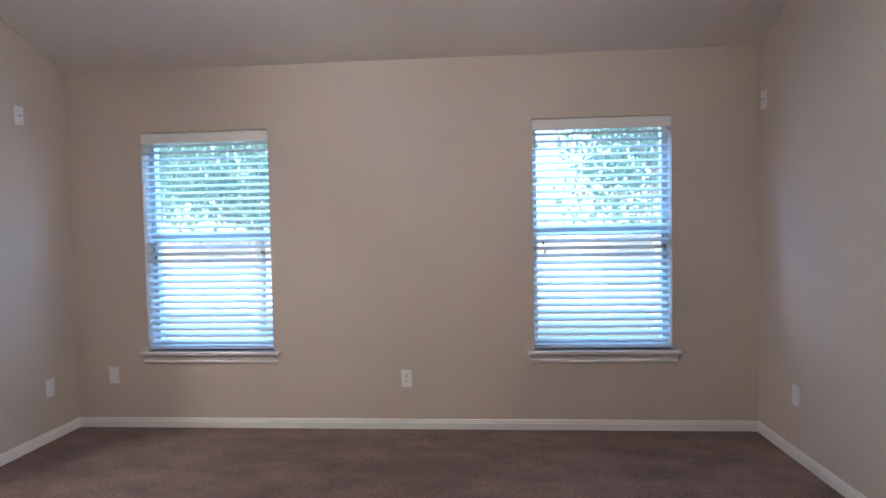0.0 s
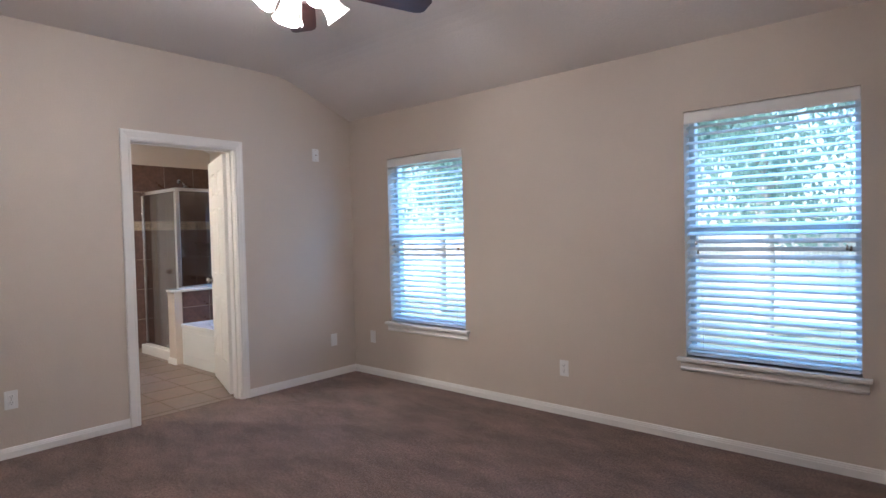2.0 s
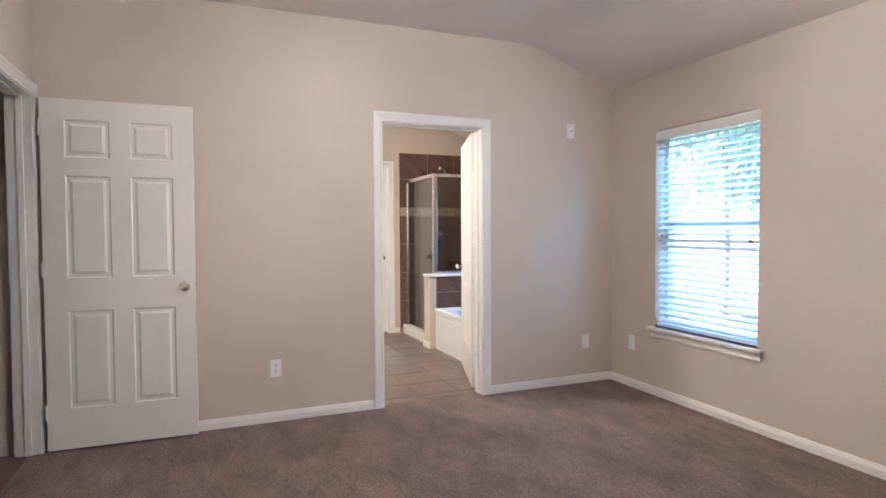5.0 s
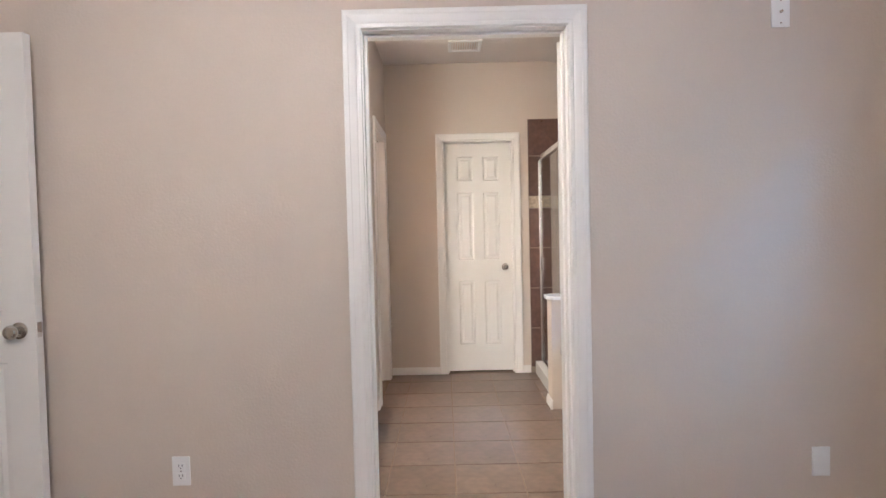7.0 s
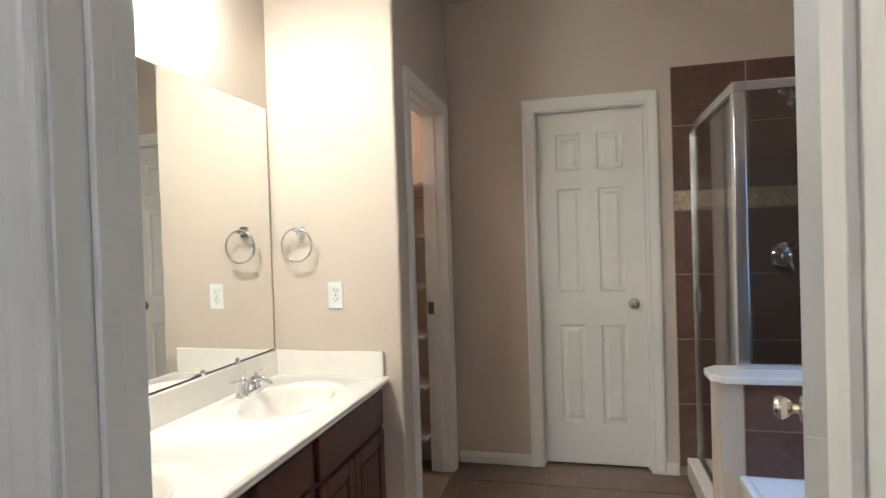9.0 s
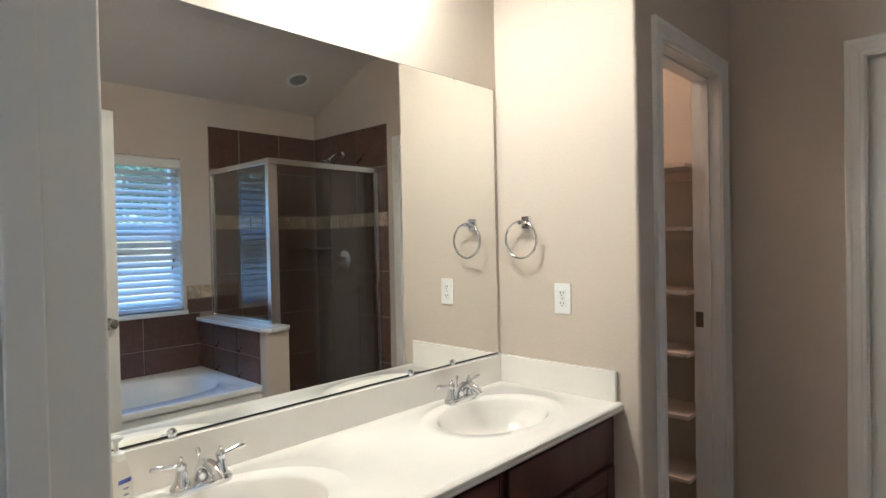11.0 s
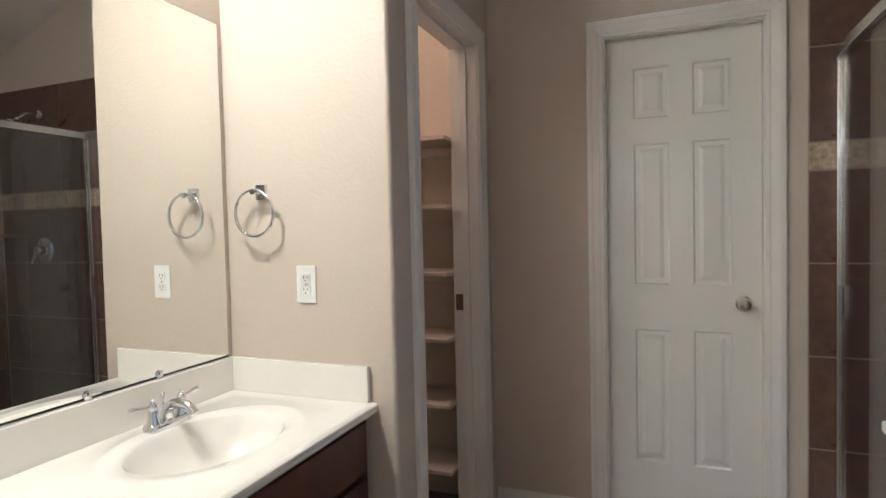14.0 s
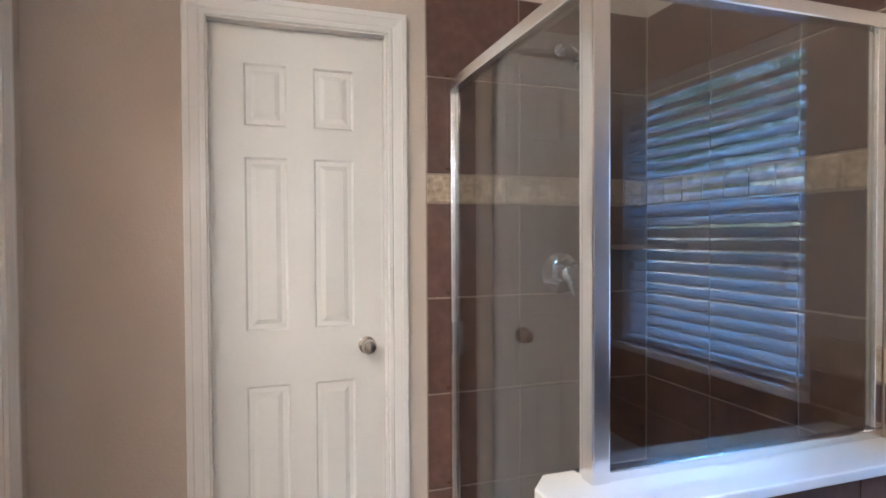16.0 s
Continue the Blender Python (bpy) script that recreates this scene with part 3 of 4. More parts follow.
# ---- wall plates ----
def plate(name, label, category, at, kind="outlet", w=0.070, h=0.115):
    """A cover plate in the local xz plane, facing -y."""
    root = thing(name, label, category, "wall plates", at)
    part("cover", boxm(-w / 2, w / 2, -0.006, 0, -h / 2, h / 2, 0.003), PLASTIC, root)
    if kind == "outlet":
        for s in (0.0195, -0.0195):
            r = part("receptacle", boxm(-0.0165, 0.0165, -0.0085, -0.005, s - 0.0135, s + 0.0135, 0.003), PLASTIC, root)
            # raised dark strips: the shade inside the slots is put into their colour
            for x in (-0.0065, 0.0065):
                part("slot", boxm(x - 0.0012, x + 0.0012, -0.0092, -0.008, s - 0.001, s + 0.008), DARK, r)
            part("slot", boxm(-0.002, 0.002, -0.0092, -0.008, s - 0.009, s - 0.005), DARK, r)
        part("screw", lathe(bmesh.new(), [(0.003, 0), (0.003, 0.0015)], 10, pose(0, -0.0058, 0, 90, 0, 0)), NICKEL, root)
    elif kind == "coax":
        part("jack", lathe(bmesh.new(), [(0.006, 0), (0.006, 0.004), (0.0045, 0.005), (0.0045, 0.011)], 12, pose(0, -0.005, 0.0, 90, 0, 0)), NICKEL, root, "", True)
        for z in (0.042, -0.042):
            part("screw", lathe(bmesh.new(), [(0.003, 0), (0.003, 0.0015)], 10, pose(0, -0.0058, z, 90, 0, 0)), NICKEL, root)
    elif kind == "switch":
        for x in ((-0.023, 0.023) if w > 0.1 else (0,)):
            part("toggle", boxm(x - 0.005, x + 0.005, -0.016, -0.004, -0.004, 0.012, 0.002), PLASTIC, root)
            for z in (0.03, -0.03):
                part("screw", lathe(bmesh.new(), [(0.003, 0), (0.003, 0.0015)], 10, pose(x, -0.0058, z, 90, 0, 0)), NICKEL, root)
    return root


OUT = "white duplex electrical outlet with a cover plate"
plate("wall_outlet", OUT, "outlet", pose(-0.703, YN, 0.338))
plate("blank_plate", "white blank cover plate low on the wall", "wall plate", pose(-2.735, YN, 0.36), "blank")
plate("wall_outlet", OUT, "outlet", pose(XW, 1.255, 0.357, 0, 0, 90))
plate("blank_plate", "white blank cover plate low on the wall", "wall plate", pose(XW, 3.74, 0.343, 0, 0, 90), "blank")
plate("cable_plate", "white television cable plate high on the wall", "wall plate", pose(XW, 3.589, 2.067, 0, 0, 90), "coax")
plate("blank_plate", "white blank cover plate low on the wall", "wall plate", pose(XE, 3.56, 0.36, 0, 0, -90), "blank")
plate("cable_plate", "white television cable plate high on the wall", "wall plate", pose(XE, 3.93, 2.08, 0, 0, -90), "coax")
plate("light_switch", "white double toggle light switch by the door", "light switch", pose(-1.30, YS, 1.33, 0, 0, 180), "switch", 0.116)
plate("thermostat_plate", "white blank cover plate beside the door", "wall plate", pose(-1.62, YS, 1.53, 0, 0, 180), "blank")
plate("wall_outlet", "white duplex electrical outlet above the vanity splash", "outlet", pose(SX, 1.502, 1.099, 0, 0, 90))


# ---- ceiling fan ----
def ceiling_fan(cx, cy):
    root = thing("ceiling_fan", "ceiling fan with five dark cherry blades and four frosted glass shades", "ceiling fan", at=pose(cx, cy, H - 0.03))
    part("canopy", lathe(bmesh.new(), [(0.065, 0.03), (0.065, 0.012), (0.052, -0.05), (0.02, -0.062), (0.014, -0.10)], 32), BRONZE, root, "", True)
    part("motor_housing", lathe(bmesh.new(), [(0.016, -0.09), (0.06, -0.10), (0.105, -0.125), (0.115, -0.16), (0.115, -0.195), (0.09, -0.225), (0.045, -0.235)], 36), BRONZE, root, "brushed nickel motor housing", True)
    part("light_fitter", lathe(bmesh.new(), [(0.045, -0.233), (0.062, -0.245), (0.062, -0.285), (0.04, -0.31), (0.012, -0.318)], 28), BRONZE, root, "", True)
    for k in range(5):
        a = 72 * k + 72
        m = pose(0, 0, -0.235, 0, 0, a)
        bm = bmesh.new()
        tube(bm, [(0.09, 0, 0.02), (0.15, 0, 0.005), (0.20, 0, 0.0)], [0.011, 0.010, 0.008], 8)
        box(bm, 0.17, 0.245, -0.03, 0.03, -0.0045, -0.0005, 0.002, 1)
        part("blade_iron", bm, BRONZE, root, "", True, m)
        bm = bmesh.new()
        out = [(0.19, 0.052), (0.30, 0.060), (0.45, 0.066), (0.60, 0.069), (0.632, 0.060), (0.645, 0.042)]
        ring = out + [(r, -w) for r, w in reversed(out)]
        up = [bm.verts.new((r, w, 0.006)) for r, w in ring]
        dn = [bm.verts.new((r, w, 0.0)) for r, w in ring]
        bm.faces.new(up)
        bm.faces.new(dn)
        for i in range(len(ring)):
            j = (i + 1) % len(ring)
            bm.faces.new((up[i], up[j], dn[j], dn[i]))
        part("blade", bm, BLADE, root, "dark cherry wooden blade", False, m @ pose(0, 0, 0, -11, 0, 0))
    shade = [(0.022, 0.0), (0.030, -0.012), (0.040, -0.035), (0.044, -0.065), (0.050, -0.090), (0.062, -0.115), (0.0595, -0.115), (0.047, -0.09), (0.041, -0.065), (0.037, -0.035), (0.027, -0.012), (0.018, -0.002)]
    for k, a in enumerate((79, 169, 259, 349)):
        m = pose(0, 0, -0.272, 0, 0, a) @ pose(0.105, 0, 0.0, 0, -42, 0)
        lit = a != 79
        bm = tube(bmesh.new(), [pose(0, 0, -0.272, 0, 0, a) @ Vector(p) for p in ((0.05, 0, 0), (0.085, 0, 0.012), (0.105, 0, 0.0))], 0.009, 8)
        lathe(bm, [(0.02, 0.012), (0.024, 0.0), (0.024, -0.012)], 16, m)
        part("lamp_arm", bm, BRONZE, root, "", True)
        s = part("shade", lathe(bmesh.new(), shade, 28, m, False), LIT_GLASS if lit else DIM_GLASS, root, "glowing frosted tulip shade" if lit else "unlit frosted tulip shade", True)
        part("bulb", lathe(bmesh.new(), [(0.010, -0.012), (0.012, -0.03), (0.024, -0.06), (0.026, -0.075), (0.018, -0.092), (0.006, -0.098)], 16, m), LIT_GLASS if lit else DIM_GLASS, s, "", True)
    for x, y, z in ((0.02, -0.02, -0.43), (-0.03, 0.0, -0.40)):
        c = part("pull_chain", tube(bmesh.new(), [(x, y, -0.31), (x, y, z)], 0.0016, 6), NICKEL, root)
        part("chain_pull", lathe(bmesh.new(), [(0.003, z + 0.004), (0.006, z - 0.008), (0.006, z - 0.016), (0.003, z - 0.022)], 10, Matrix.Translation((x, y, 0))), PLASTIC, c, "", True)
    return root


ceiling_fan(-0.81, 1.93)


def ceiling_vent(x0, x1, y0, y1, label, slats_along="x", rows=2, n=17, light=PLASTIC, duct=None):
    root = thing("ceiling_vent", label, "ceiling vent")
    z = H
    b = 0.028
    bm = bmesh.new()
    for a in ((x0, x1, y0, y0 + b), (x0, x1, y1 - b, y1), (x0, x0 + b, y0 + b, y1 - b), (x1 - b, x1, y0 + b, y1 - b)):
        box(bm, *a, z - 0.014, z, 0.003, 1)
    part("vent_frame", bm, light, root)
    # flat sheet closes the vent; its tone puts in the shade inside
    part("backing", boxm(x0 + b, x1 - b, y0 + b, y1 - b, z - 0.002, z - 0.001), duct or DARK, root, "flat sheet behind the slats, toned as the shade inside")
    if rows == 2:
        mid = (x0 + x1) / 2
        part("divider", boxm(mid - 0.006, mid + 0.006, y0 + b, y1 - b, z - 0.013, z - 0.002), light, root)
    for i in range(n):
        y = y0 + b + (y1 - y0 - 2 * b) * (i + 0.5) / n
        bm = boxm(-(x1 - x0) / 2 + b, (x1 - x0) / 2 - b, -0.0065, 0.0065, -0.0008, 0.0008)
        part("slat", bm, light, root, at=pose((x0 + x1) / 2, y, z - 0.008, 42 if i % 2 == 0 or rows == 2 else 42, 0, 0))
    return root


ceiling_vent(-2.95, -2.56, 0.53, 0.90, "white louvred air vent set in the bedroom ceiling")
ceiling_vent(-5.46, -5.20, 2.36, 2.62, "white louvred exhaust vent set in the bathroom ceiling", rows=1, n=11, duct=SHELF_PAINT)


# ---- vanity ----
def rect_edge(ang, x0, x1, y0, y1, cx, cy):
    c, s = math.cos(ang), math.sin(ang)
    k = min((x1 - cx) / c if c > 1e-9 else (x0 - cx) / c if c < -1e-9 else 1e9, (y1 - cy) / s if s > 1e-9 else (y0 - cy) / s if s < -1e-9 else 1e9)
    return cx + k * c, cy + k * s


CT, CB = 0.750, 0.720                       # counter top and underside
CX0, CX1, CY0, CY1 = SX + 0.002, XW - TH - 0.002, MY + 0.002, 1.722
MIDX = (CX0 + CX1) / 2
SINKS = [(-4.41, 1.475), (-3.515, 1.475)]
counter = thing("vanity_counter", "cream cultured marble double vanity top with two oval basins", "countertop")
bm = bmesh.new()
for (cx, cy), x0, x1 in ((SINKS[0], CX0, MIDX), (SINKS[1], MIDX, CX1)):
    angs = [2 * math.pi * k / 72 for k in range(72)]
    for qx, qy in ((x0, CY0), (x1, CY0), (x0, CY1), (x1, CY1)):
        ca = math.atan2(qy - cy, qx - cx) % (2 * math.pi)
        i = min(range(len(angs)), key=lambda j: abs(angs[j] - ca))
        angs[i] = ca
    rings = []
    # outer edge, flat rim groove, raised oval lip, bowl wall down to the drain
    spec = [(None, 0, 0.0), (0.285, 0.212, 0.0), (0.279, 0.207, 0.003), (0.262, 0.192, 0.0035), (0.218, 0.162, 0.001), (0.210, 0.155, -0.006), (0.200, 0.147, -0.03), (0.175, 0.125, -0.075), (0.125, 0.09, -0.112), (0.06, 0.045, -0.13), (0.022, 0.022, -0.136)]
    for a, b, dz in spec:
        ring = []
        for ang in angs:
            ex, ey = rect_edge(ang, x0, x1, CY0, CY1, cx, cy)
            if a is not None:
                px, py = cx + a * math.cos(ang), cy + b * math.sin(ang)
                if b > 0.19:
                    px, py = min(max(px, x0 + 0.004), x1 - 0.004), min(max(py, CY0 + 0.004), CY1 - 0.012)
                ex, ey = px, py
            ring.append(bm.verts.new((ex, ey, CT + dz)))
        rings.append(ring)
    for p, q in zip(rings, rings[1:]):
        for k in range(72):
            bm.faces.new((p[k], p[(k + 1) % 72], q[(k + 1) % 72], q[k]))
    bm.faces.new(rings[-1])
bmesh.ops.remove_doubles(bm, verts=bm.verts, dist=0.0005)
part("countertop", bm, MARBLE, counter, "", True)
edge = [(0, 0), (0, 0.010), (0.004, 0.014), (0.010, 0.015), (0.014, 0.013), (0.018, 0.016), (0.026, 0.016), (0.030, 0.012), (0.032, 0)]
part("front_edge", moulding(bmesh.new(), edge, (CX0, CY1 - 0.0005, CT - 0.032), (CX1, CY1 - 0.0005, CT - 0.032), (0, 0, 1), (0, 1, 0)), MARBLE, counter, "", True)
part("underside", boxm(CX0, CX1, CY1 - 0.03, CY1 - 0.001, CB, CT - 0.004), MARBLE, counter)
part("backsplash", boxm(CX0 + 0.018, CX1, CY0, CY0 + 0.018, CT, CT + 0.108, 0.003), MARBLE, counter)
part("side_splash", boxm(CX0, CX0 + 0.018, CY0, CY1 - 0.006, CT, CT + 0.108, 0.003), MARBLE, counter)
for cx, cy in SINKS:
    part("drain", lathe(bmesh.new(), [(0.021, CT - 0.1355), (0.021, CT - 0.132), (0.014, CT - 0.1315), (0.013, CT - 0.125), (0.004, CT - 0.122)], 20, Matrix.Translation((cx, cy, 0))), CHROME, counter, "chrome pop-up drain", True)


def vanity_cabinet(x0, x1, fronts, label):
    root = thing("vanity_cabinet", label, "cabinet", "vanity cabinets")
    fy = 1.697
    bm = bmesh.new()
    box(bm, x0, x1, MY + 0.004, fy, 0.10, 0.57)
    box(bm, x0, x1, fy - 0.02, fy, 0.57, CB - 0.001)
    box(bm, x0, x0 + 0.016, MY + 0.004, fy - 0.02, 0.57, CB - 0.001)
    box(bm, x1 - 0.016, x1, MY + 0.004, fy - 0.02, 0.57, CB - 0.001)
    part("body", bm, CHERRY, root)
    part("toe_kick", boxm(x0, x1, MY + 0.004, fy - 0.07, 0.0, 0.10), CHERRY, root)
    for kind, a, b, c, d in fronts:
        if kind == "drawer":
            part("drawer_front", boxm(a, b, fy, fy + 0.019, c, d, 0.005), CHERRY, root)
        else:
            door = part("door", boxm(a + 0.05, b - 0.05, fy, fy + 0.010, c + 0.05, d - 0.05), CHERRY, root)
            for p, q, r, s in ((a, a + 0.052, c, d), (b - 0.052, b, c, d)):
                part("stile", boxm(p, q, fy, fy + 0.019, r, s, 0.003, 1), CHERRY, door)
            for r, s in ((c, c + 0.052), (d - 0.052, d)):
                part("rail", boxm(a + 0.0525, b - 0.0525, fy, fy + 0.0185, r, s, 0.003, 1), CHERRY, door)
            part("raised_panel", boxm(a + 0.065, b - 0.065, fy + 0.009, fy + 0.016, c + 0.065, d - 0.065, 0.005, 1), CHERRY, door)


vanity_cabinet(CX0, -4.15, [("drawer", CX0 + 0.03, -4.17, 0.555, 0.70), ("door", CX0 + 0.03, -4.455, 0.13, 0.535), ("door", -4.45, -4.17, 0.13, 0.535)], "dark cherry wood sink base with a false front and raised-panel doors")
vanity_cabinet(-4.145, -3.79, [("drawer", -4.125, -3.81, 0.575, 0.70), ("drawer", -4.125, -3.81, 0.365, 0.555), ("drawer", -4.125, -3.81, 0.13, 0.345)], "dark cherry wood bank of three drawers")
vanity_cabinet(-3.785, CX1, [("drawer", -3.765, CX1 - 0.03, 0.555, 0.70), ("door", -3.765, -3.46, 0.13, 0.535), ("door", -3.455, CX1 - 0.03, 0.13, 0.535)], "dark cherry wood sink base with a false front and raised-panel doors")


def faucet(x, y, label):
    root = thing("faucet", label, "faucet", "vanity faucets", pose(x, y, CT + 0.002) @ Matrix.Scale(0.92, 4))
    bm = bmesh.new()
    n, prof = 40, [(1.0, 0.0), (1.0, 0.009), (0.95, 0.014), (0.86, 0.018), (0.80, 0.019)]
    rings = []
    for s, z in prof:
        rings.append([bm.verts.new(((0.052 * (1 if math.cos(a) > 0 else -1) * (abs(math.cos(a)) > 0.02) + 0.028 * s * math.cos(a)), 0.028 * s * math.sin(a), z)) for a in (2 * math.pi * (k + 0.5) / n for k in range(n))])
    for p, q in zip(rings, rings[1:]):
        for k in range(n):
            bm.faces.new((p[k], p[(k + 1) % n], q[(k + 1) % n], q[k]))
    bm.faces.new(rings[0])
    bm.faces.new(rings[-1])
    part("base_plate", bm, CHROME, root, "", True)
    for s in (-1, 1):
        m = Matrix.Translation((0.051 * s, 0, 0.017))
        h = part("handle", lathe(bmesh.new(), [(0.020, 0.0), (0.019, 0.008), (0.0145, 0.022), (0.0135, 0.034), (0.011, 0.040), (0.013, 0.046), (0.0135, 0.054), (0.009, 0.062), (0.005, 0.065), (0.0055, 0.070), (0.002, 0.073)], 20, m), CHROME, root, "", True)
        part("lever", tube(bmesh.new(), [(0.051 * s, 0, 0.068), (0.051 * s + 0.022 * s, -0.002, 0.070), (0.051 * s + 0.045 * s, -0.004, 0.073), (0.051 * s + 0.066 * s, -0.006, 0.075), (0.051 * s + 0.074 * s, -0.006, 0.075)], [0.0055, 0.0050, 0.0065, 0.0075, 0.004], 10), CHROME, h, "", True)
    part("spout", tube(bmesh.new(), [(0, -0.004, 0.014), (0, -0.004, 0.034), (0, 0.004, 0.052), (0, 0.022, 0.064), (0, 0.048, 0.068), (0, 0.074, 0.064), (0, 0.094, 0.053), (0, 0.102, 0.042)], [0.019, 0.017, 0.016, 0.0155, 0.0145, 0.0135, 0.0125, 0.0125], 16), CHROME, root, "", True)
    part("drain_rod", lathe(bmesh.new(), [(0.003, 0.03), (0.003, 0.078), (0.0065, 0.082), (0.0065, 0.090), (0.003, 0.095)], 12, Matrix.Translation((0, -0.018, 0))), CHROME, root, "", True)
    return root


faucet(-4.455, 1.288, "chrome two-handle faucet behind an oval basin")
faucet(-3.525, 1.288, "chrome two-handle faucet behind an oval basin")

# wall mirror resting above the backsplash
mirror = thing("wall_mirror", "large frameless wall mirror above the double vanity", "mirror")
part("mirror_glass", boxm(SX + 0.024, XW - TH - 0.012, MY + 0.001, MY + 0.006, 0.866, 1.932), MIRROR, mirror)
part("backing", boxm(SX + 0.023, XW - TH - 0.011, MY, MY + 0.005, 0.8600, 1.9335), DARK, mirror, "dark mirror edge")
for x in (-3.49, -4.29, -4.505):
    part("mirror_clip", lathe(bmesh.new(), [(0.012, 0.0), (0.012, 0.003), (0.008, 0.006)], 16, pose(x, MY + 0.006, 0.870, -90, 0, 0)), CHROME, mirror, "", True)
for x in (-3.55, -4.55):
    part("mirror_clip", boxm(x - 0.008, x + 0.008, MY + 0.003, MY + 0.010, 1.922, 1.945, 0.002), SOAP_PLASTIC, mirror)


def towel_ring(at):
    root = thing("towel_ring", "chrome towel ring on the wall beside the mirror", "towel ring", at=at)
    part("post", boxm(-0.019, 0.019, -0.012, 0, -0.024, 0.024, 0.003), CHROME, root)
    part("arm", boxm(-0.009, 0.009, -0.052, -0.012, -0.009, 0.009, 0.003), CHROME, root)
    r = 0.072
    pts = [(r * math.sin(2 * math.pi * k / 40), -0.044, -r + 0.004 + r * math.cos(2 * math.pi * k / 40)) for k in range(40)]
    part("ring", tube(bmesh.new(), pts, 0.0052, 10, True), CHROME, root, "", True)
    return root


towel_ring(pose(SX, 1.345, 1.39, 0, 0, 90))

# soap dispenser
soap = thing("soap_dispenser", "clear plastic pump soap bottle nearly empty of amber soap", "soap bottle", at=pose(-3.338, 1.305, CT + 0.003, 0, 0, 20) @ Matrix.Diagonal((1.04, 1.04, 0.93, 1)))
prof = [(0.026, 0.0), (0.031, 0.006), (0.033, 0.04), (0.032, 0.08), (0.026, 0.108), (0.016, 0.124), (0.013, 0.130)]
bt = part("bottle", lathe(bmesh.new(), prof, 24), SOAP_PLASTIC, soap, "clear plastic bottle", True)
bt.data.transform(Matrix.Diagonal((1, 0.68, 1, 1)))
lq = part("soap_liquid", lathe(bmesh.new(), [(0.023, 0.003), (0.0295, 0.008), (0.0305, 0.014)], 24), SOAP, soap, "amber liquid soap", True)
lq.data.transform(Matrix.Diagonal((1, 0.66, 1, 1)))
part("label", boxm(-0.014, 0.014, 0.0225, 0.0232, 0.080, 0.090), LABEL_BLUE, soap, "blue printed label")
for i, (w, z) in enumerate(((0.008, 0.066), (0.007, 0.052))):
    part("print_bar", boxm(-w, w * 0.4, 0.0226, 0.0232, z, z + 0.003), LABEL_BLUE, soap)
collar = part("collar", lathe(bmesh.new(), [(0.014, 0.128), (0.015, 0.131), (0.015, 0.145), (0.008, 0.150)], 18), BULB, soap, "white pump collar", True)
bm = lathe(bmesh.new(), [(0.005, 0.148), (0.005, 0.170), (0.012, 0.174), (0.013, 0.182), (0.006, 0.185)], 16)
tube(bm, [(0, 0, 0.178), (0.022, 0, 0.178), (0.034, 0, 0.172)], [0.006, 0.005, 0.004], 10)
part("pump_head", bm, BULB, soap, "white pump head", True)


# lamps above the mirror, out of view, with bowls shaped to throw light down
light_bar = thing("vanity_light", "vanity light bar with two glowing glass bowls below added light-blocking caps", "wall light", at=pose(-3.985, MY, 2.42))
part("back_plate", boxm(-0.21, 0.21, 0.0, 0.025, -0.05, 0.05, 0.006), NICKEL, light_bar)
for k in range(2):
    x = -0.1 + 0.2 * k
    part("socket", lathe(bmesh.new(), [(0.028, 0.0), (0.028, 0.05), (0.018, 0.075)], 18, pose(x, 0.025, 0, -90, 0, 0)), NICKEL, light_bar, "", True)
    at = Matrix.Translation((x, 0.15, -0.03))
    bowl = [(0.074, 0.0), (0.072, -0.016), (0.060, -0.032), (0.036, -0.044), (0.006, -0.048)]
    part("shade", lathe(bmesh.new(), bowl, 28, at), GLOBE_GLASS, light_bar, "glowing frosted glass bowl", True)
    # added cap, not seen: keeps the lamp's light off the ceiling
    cap = [(0.079, -0.004), (0.079, 0.004), (0.060, 0.026), (0.034, 0.040), (0.012, 0.046)]
    part("upward_light_cap", lathe(bmesh.new(), cap, 28, at), NICKEL, light_bar, "unseen satin nickel cap added to block light going up", True)



# ---- shower, tub ----
KX0, KX1 = -4.925, -4.765
knee = tagged(part("wall_knee", boxm(KX0, KX1, 3.03, YN, -0.05, 0.769, 0.004, 1), PAINT), "low beige painted half wall between shower and tub", "wall", kind="structure")
bm = bmesh.new()
ov = [(KX0 - 0.022, 3.05), (KX0 + 0.035, 3.0), (KX1 - 0.02, 3.0), (KX1 + 0.028, 3.045), (KX1 + 0.028, YN), (KX0 - 0.022, YN)]
lo = [bm.verts.new((x, y, 0.770)) for x, y in ov]
hi = [bm.verts.new((x, y, 0.795)) for x, y in ov]
bm.faces.new(lo)
bm.faces.new(hi)
for k in range(6):
    bm.faces.new((lo[k], lo[(k + 1) % 6], hi[(k + 1) % 6], hi[k]))
bmesh.ops.bevel(bm, geom=[e for e in bm.edges], offset=0.005, segments=2, affect="EDGES", profile=0.6)
tagged(part("half_wall_cap", bm, TUB), "glossy white cap with clipped corners on the half wall", "ledge")
base3 = [(KX0 - 0.012, 3.018), (KX1 + 0.012, 3.018)]
bm = moulding(bmesh.new(), BASE, (KX0 - 0.012, 3.03, 0), (KX1 + 0.012, 3.03, 0), (0, 0, 1), (0, -1, 0))
tagged(part("baseboard", bm, TRIM), "white painted moulded baseboard", "baseboard", kind="structure")

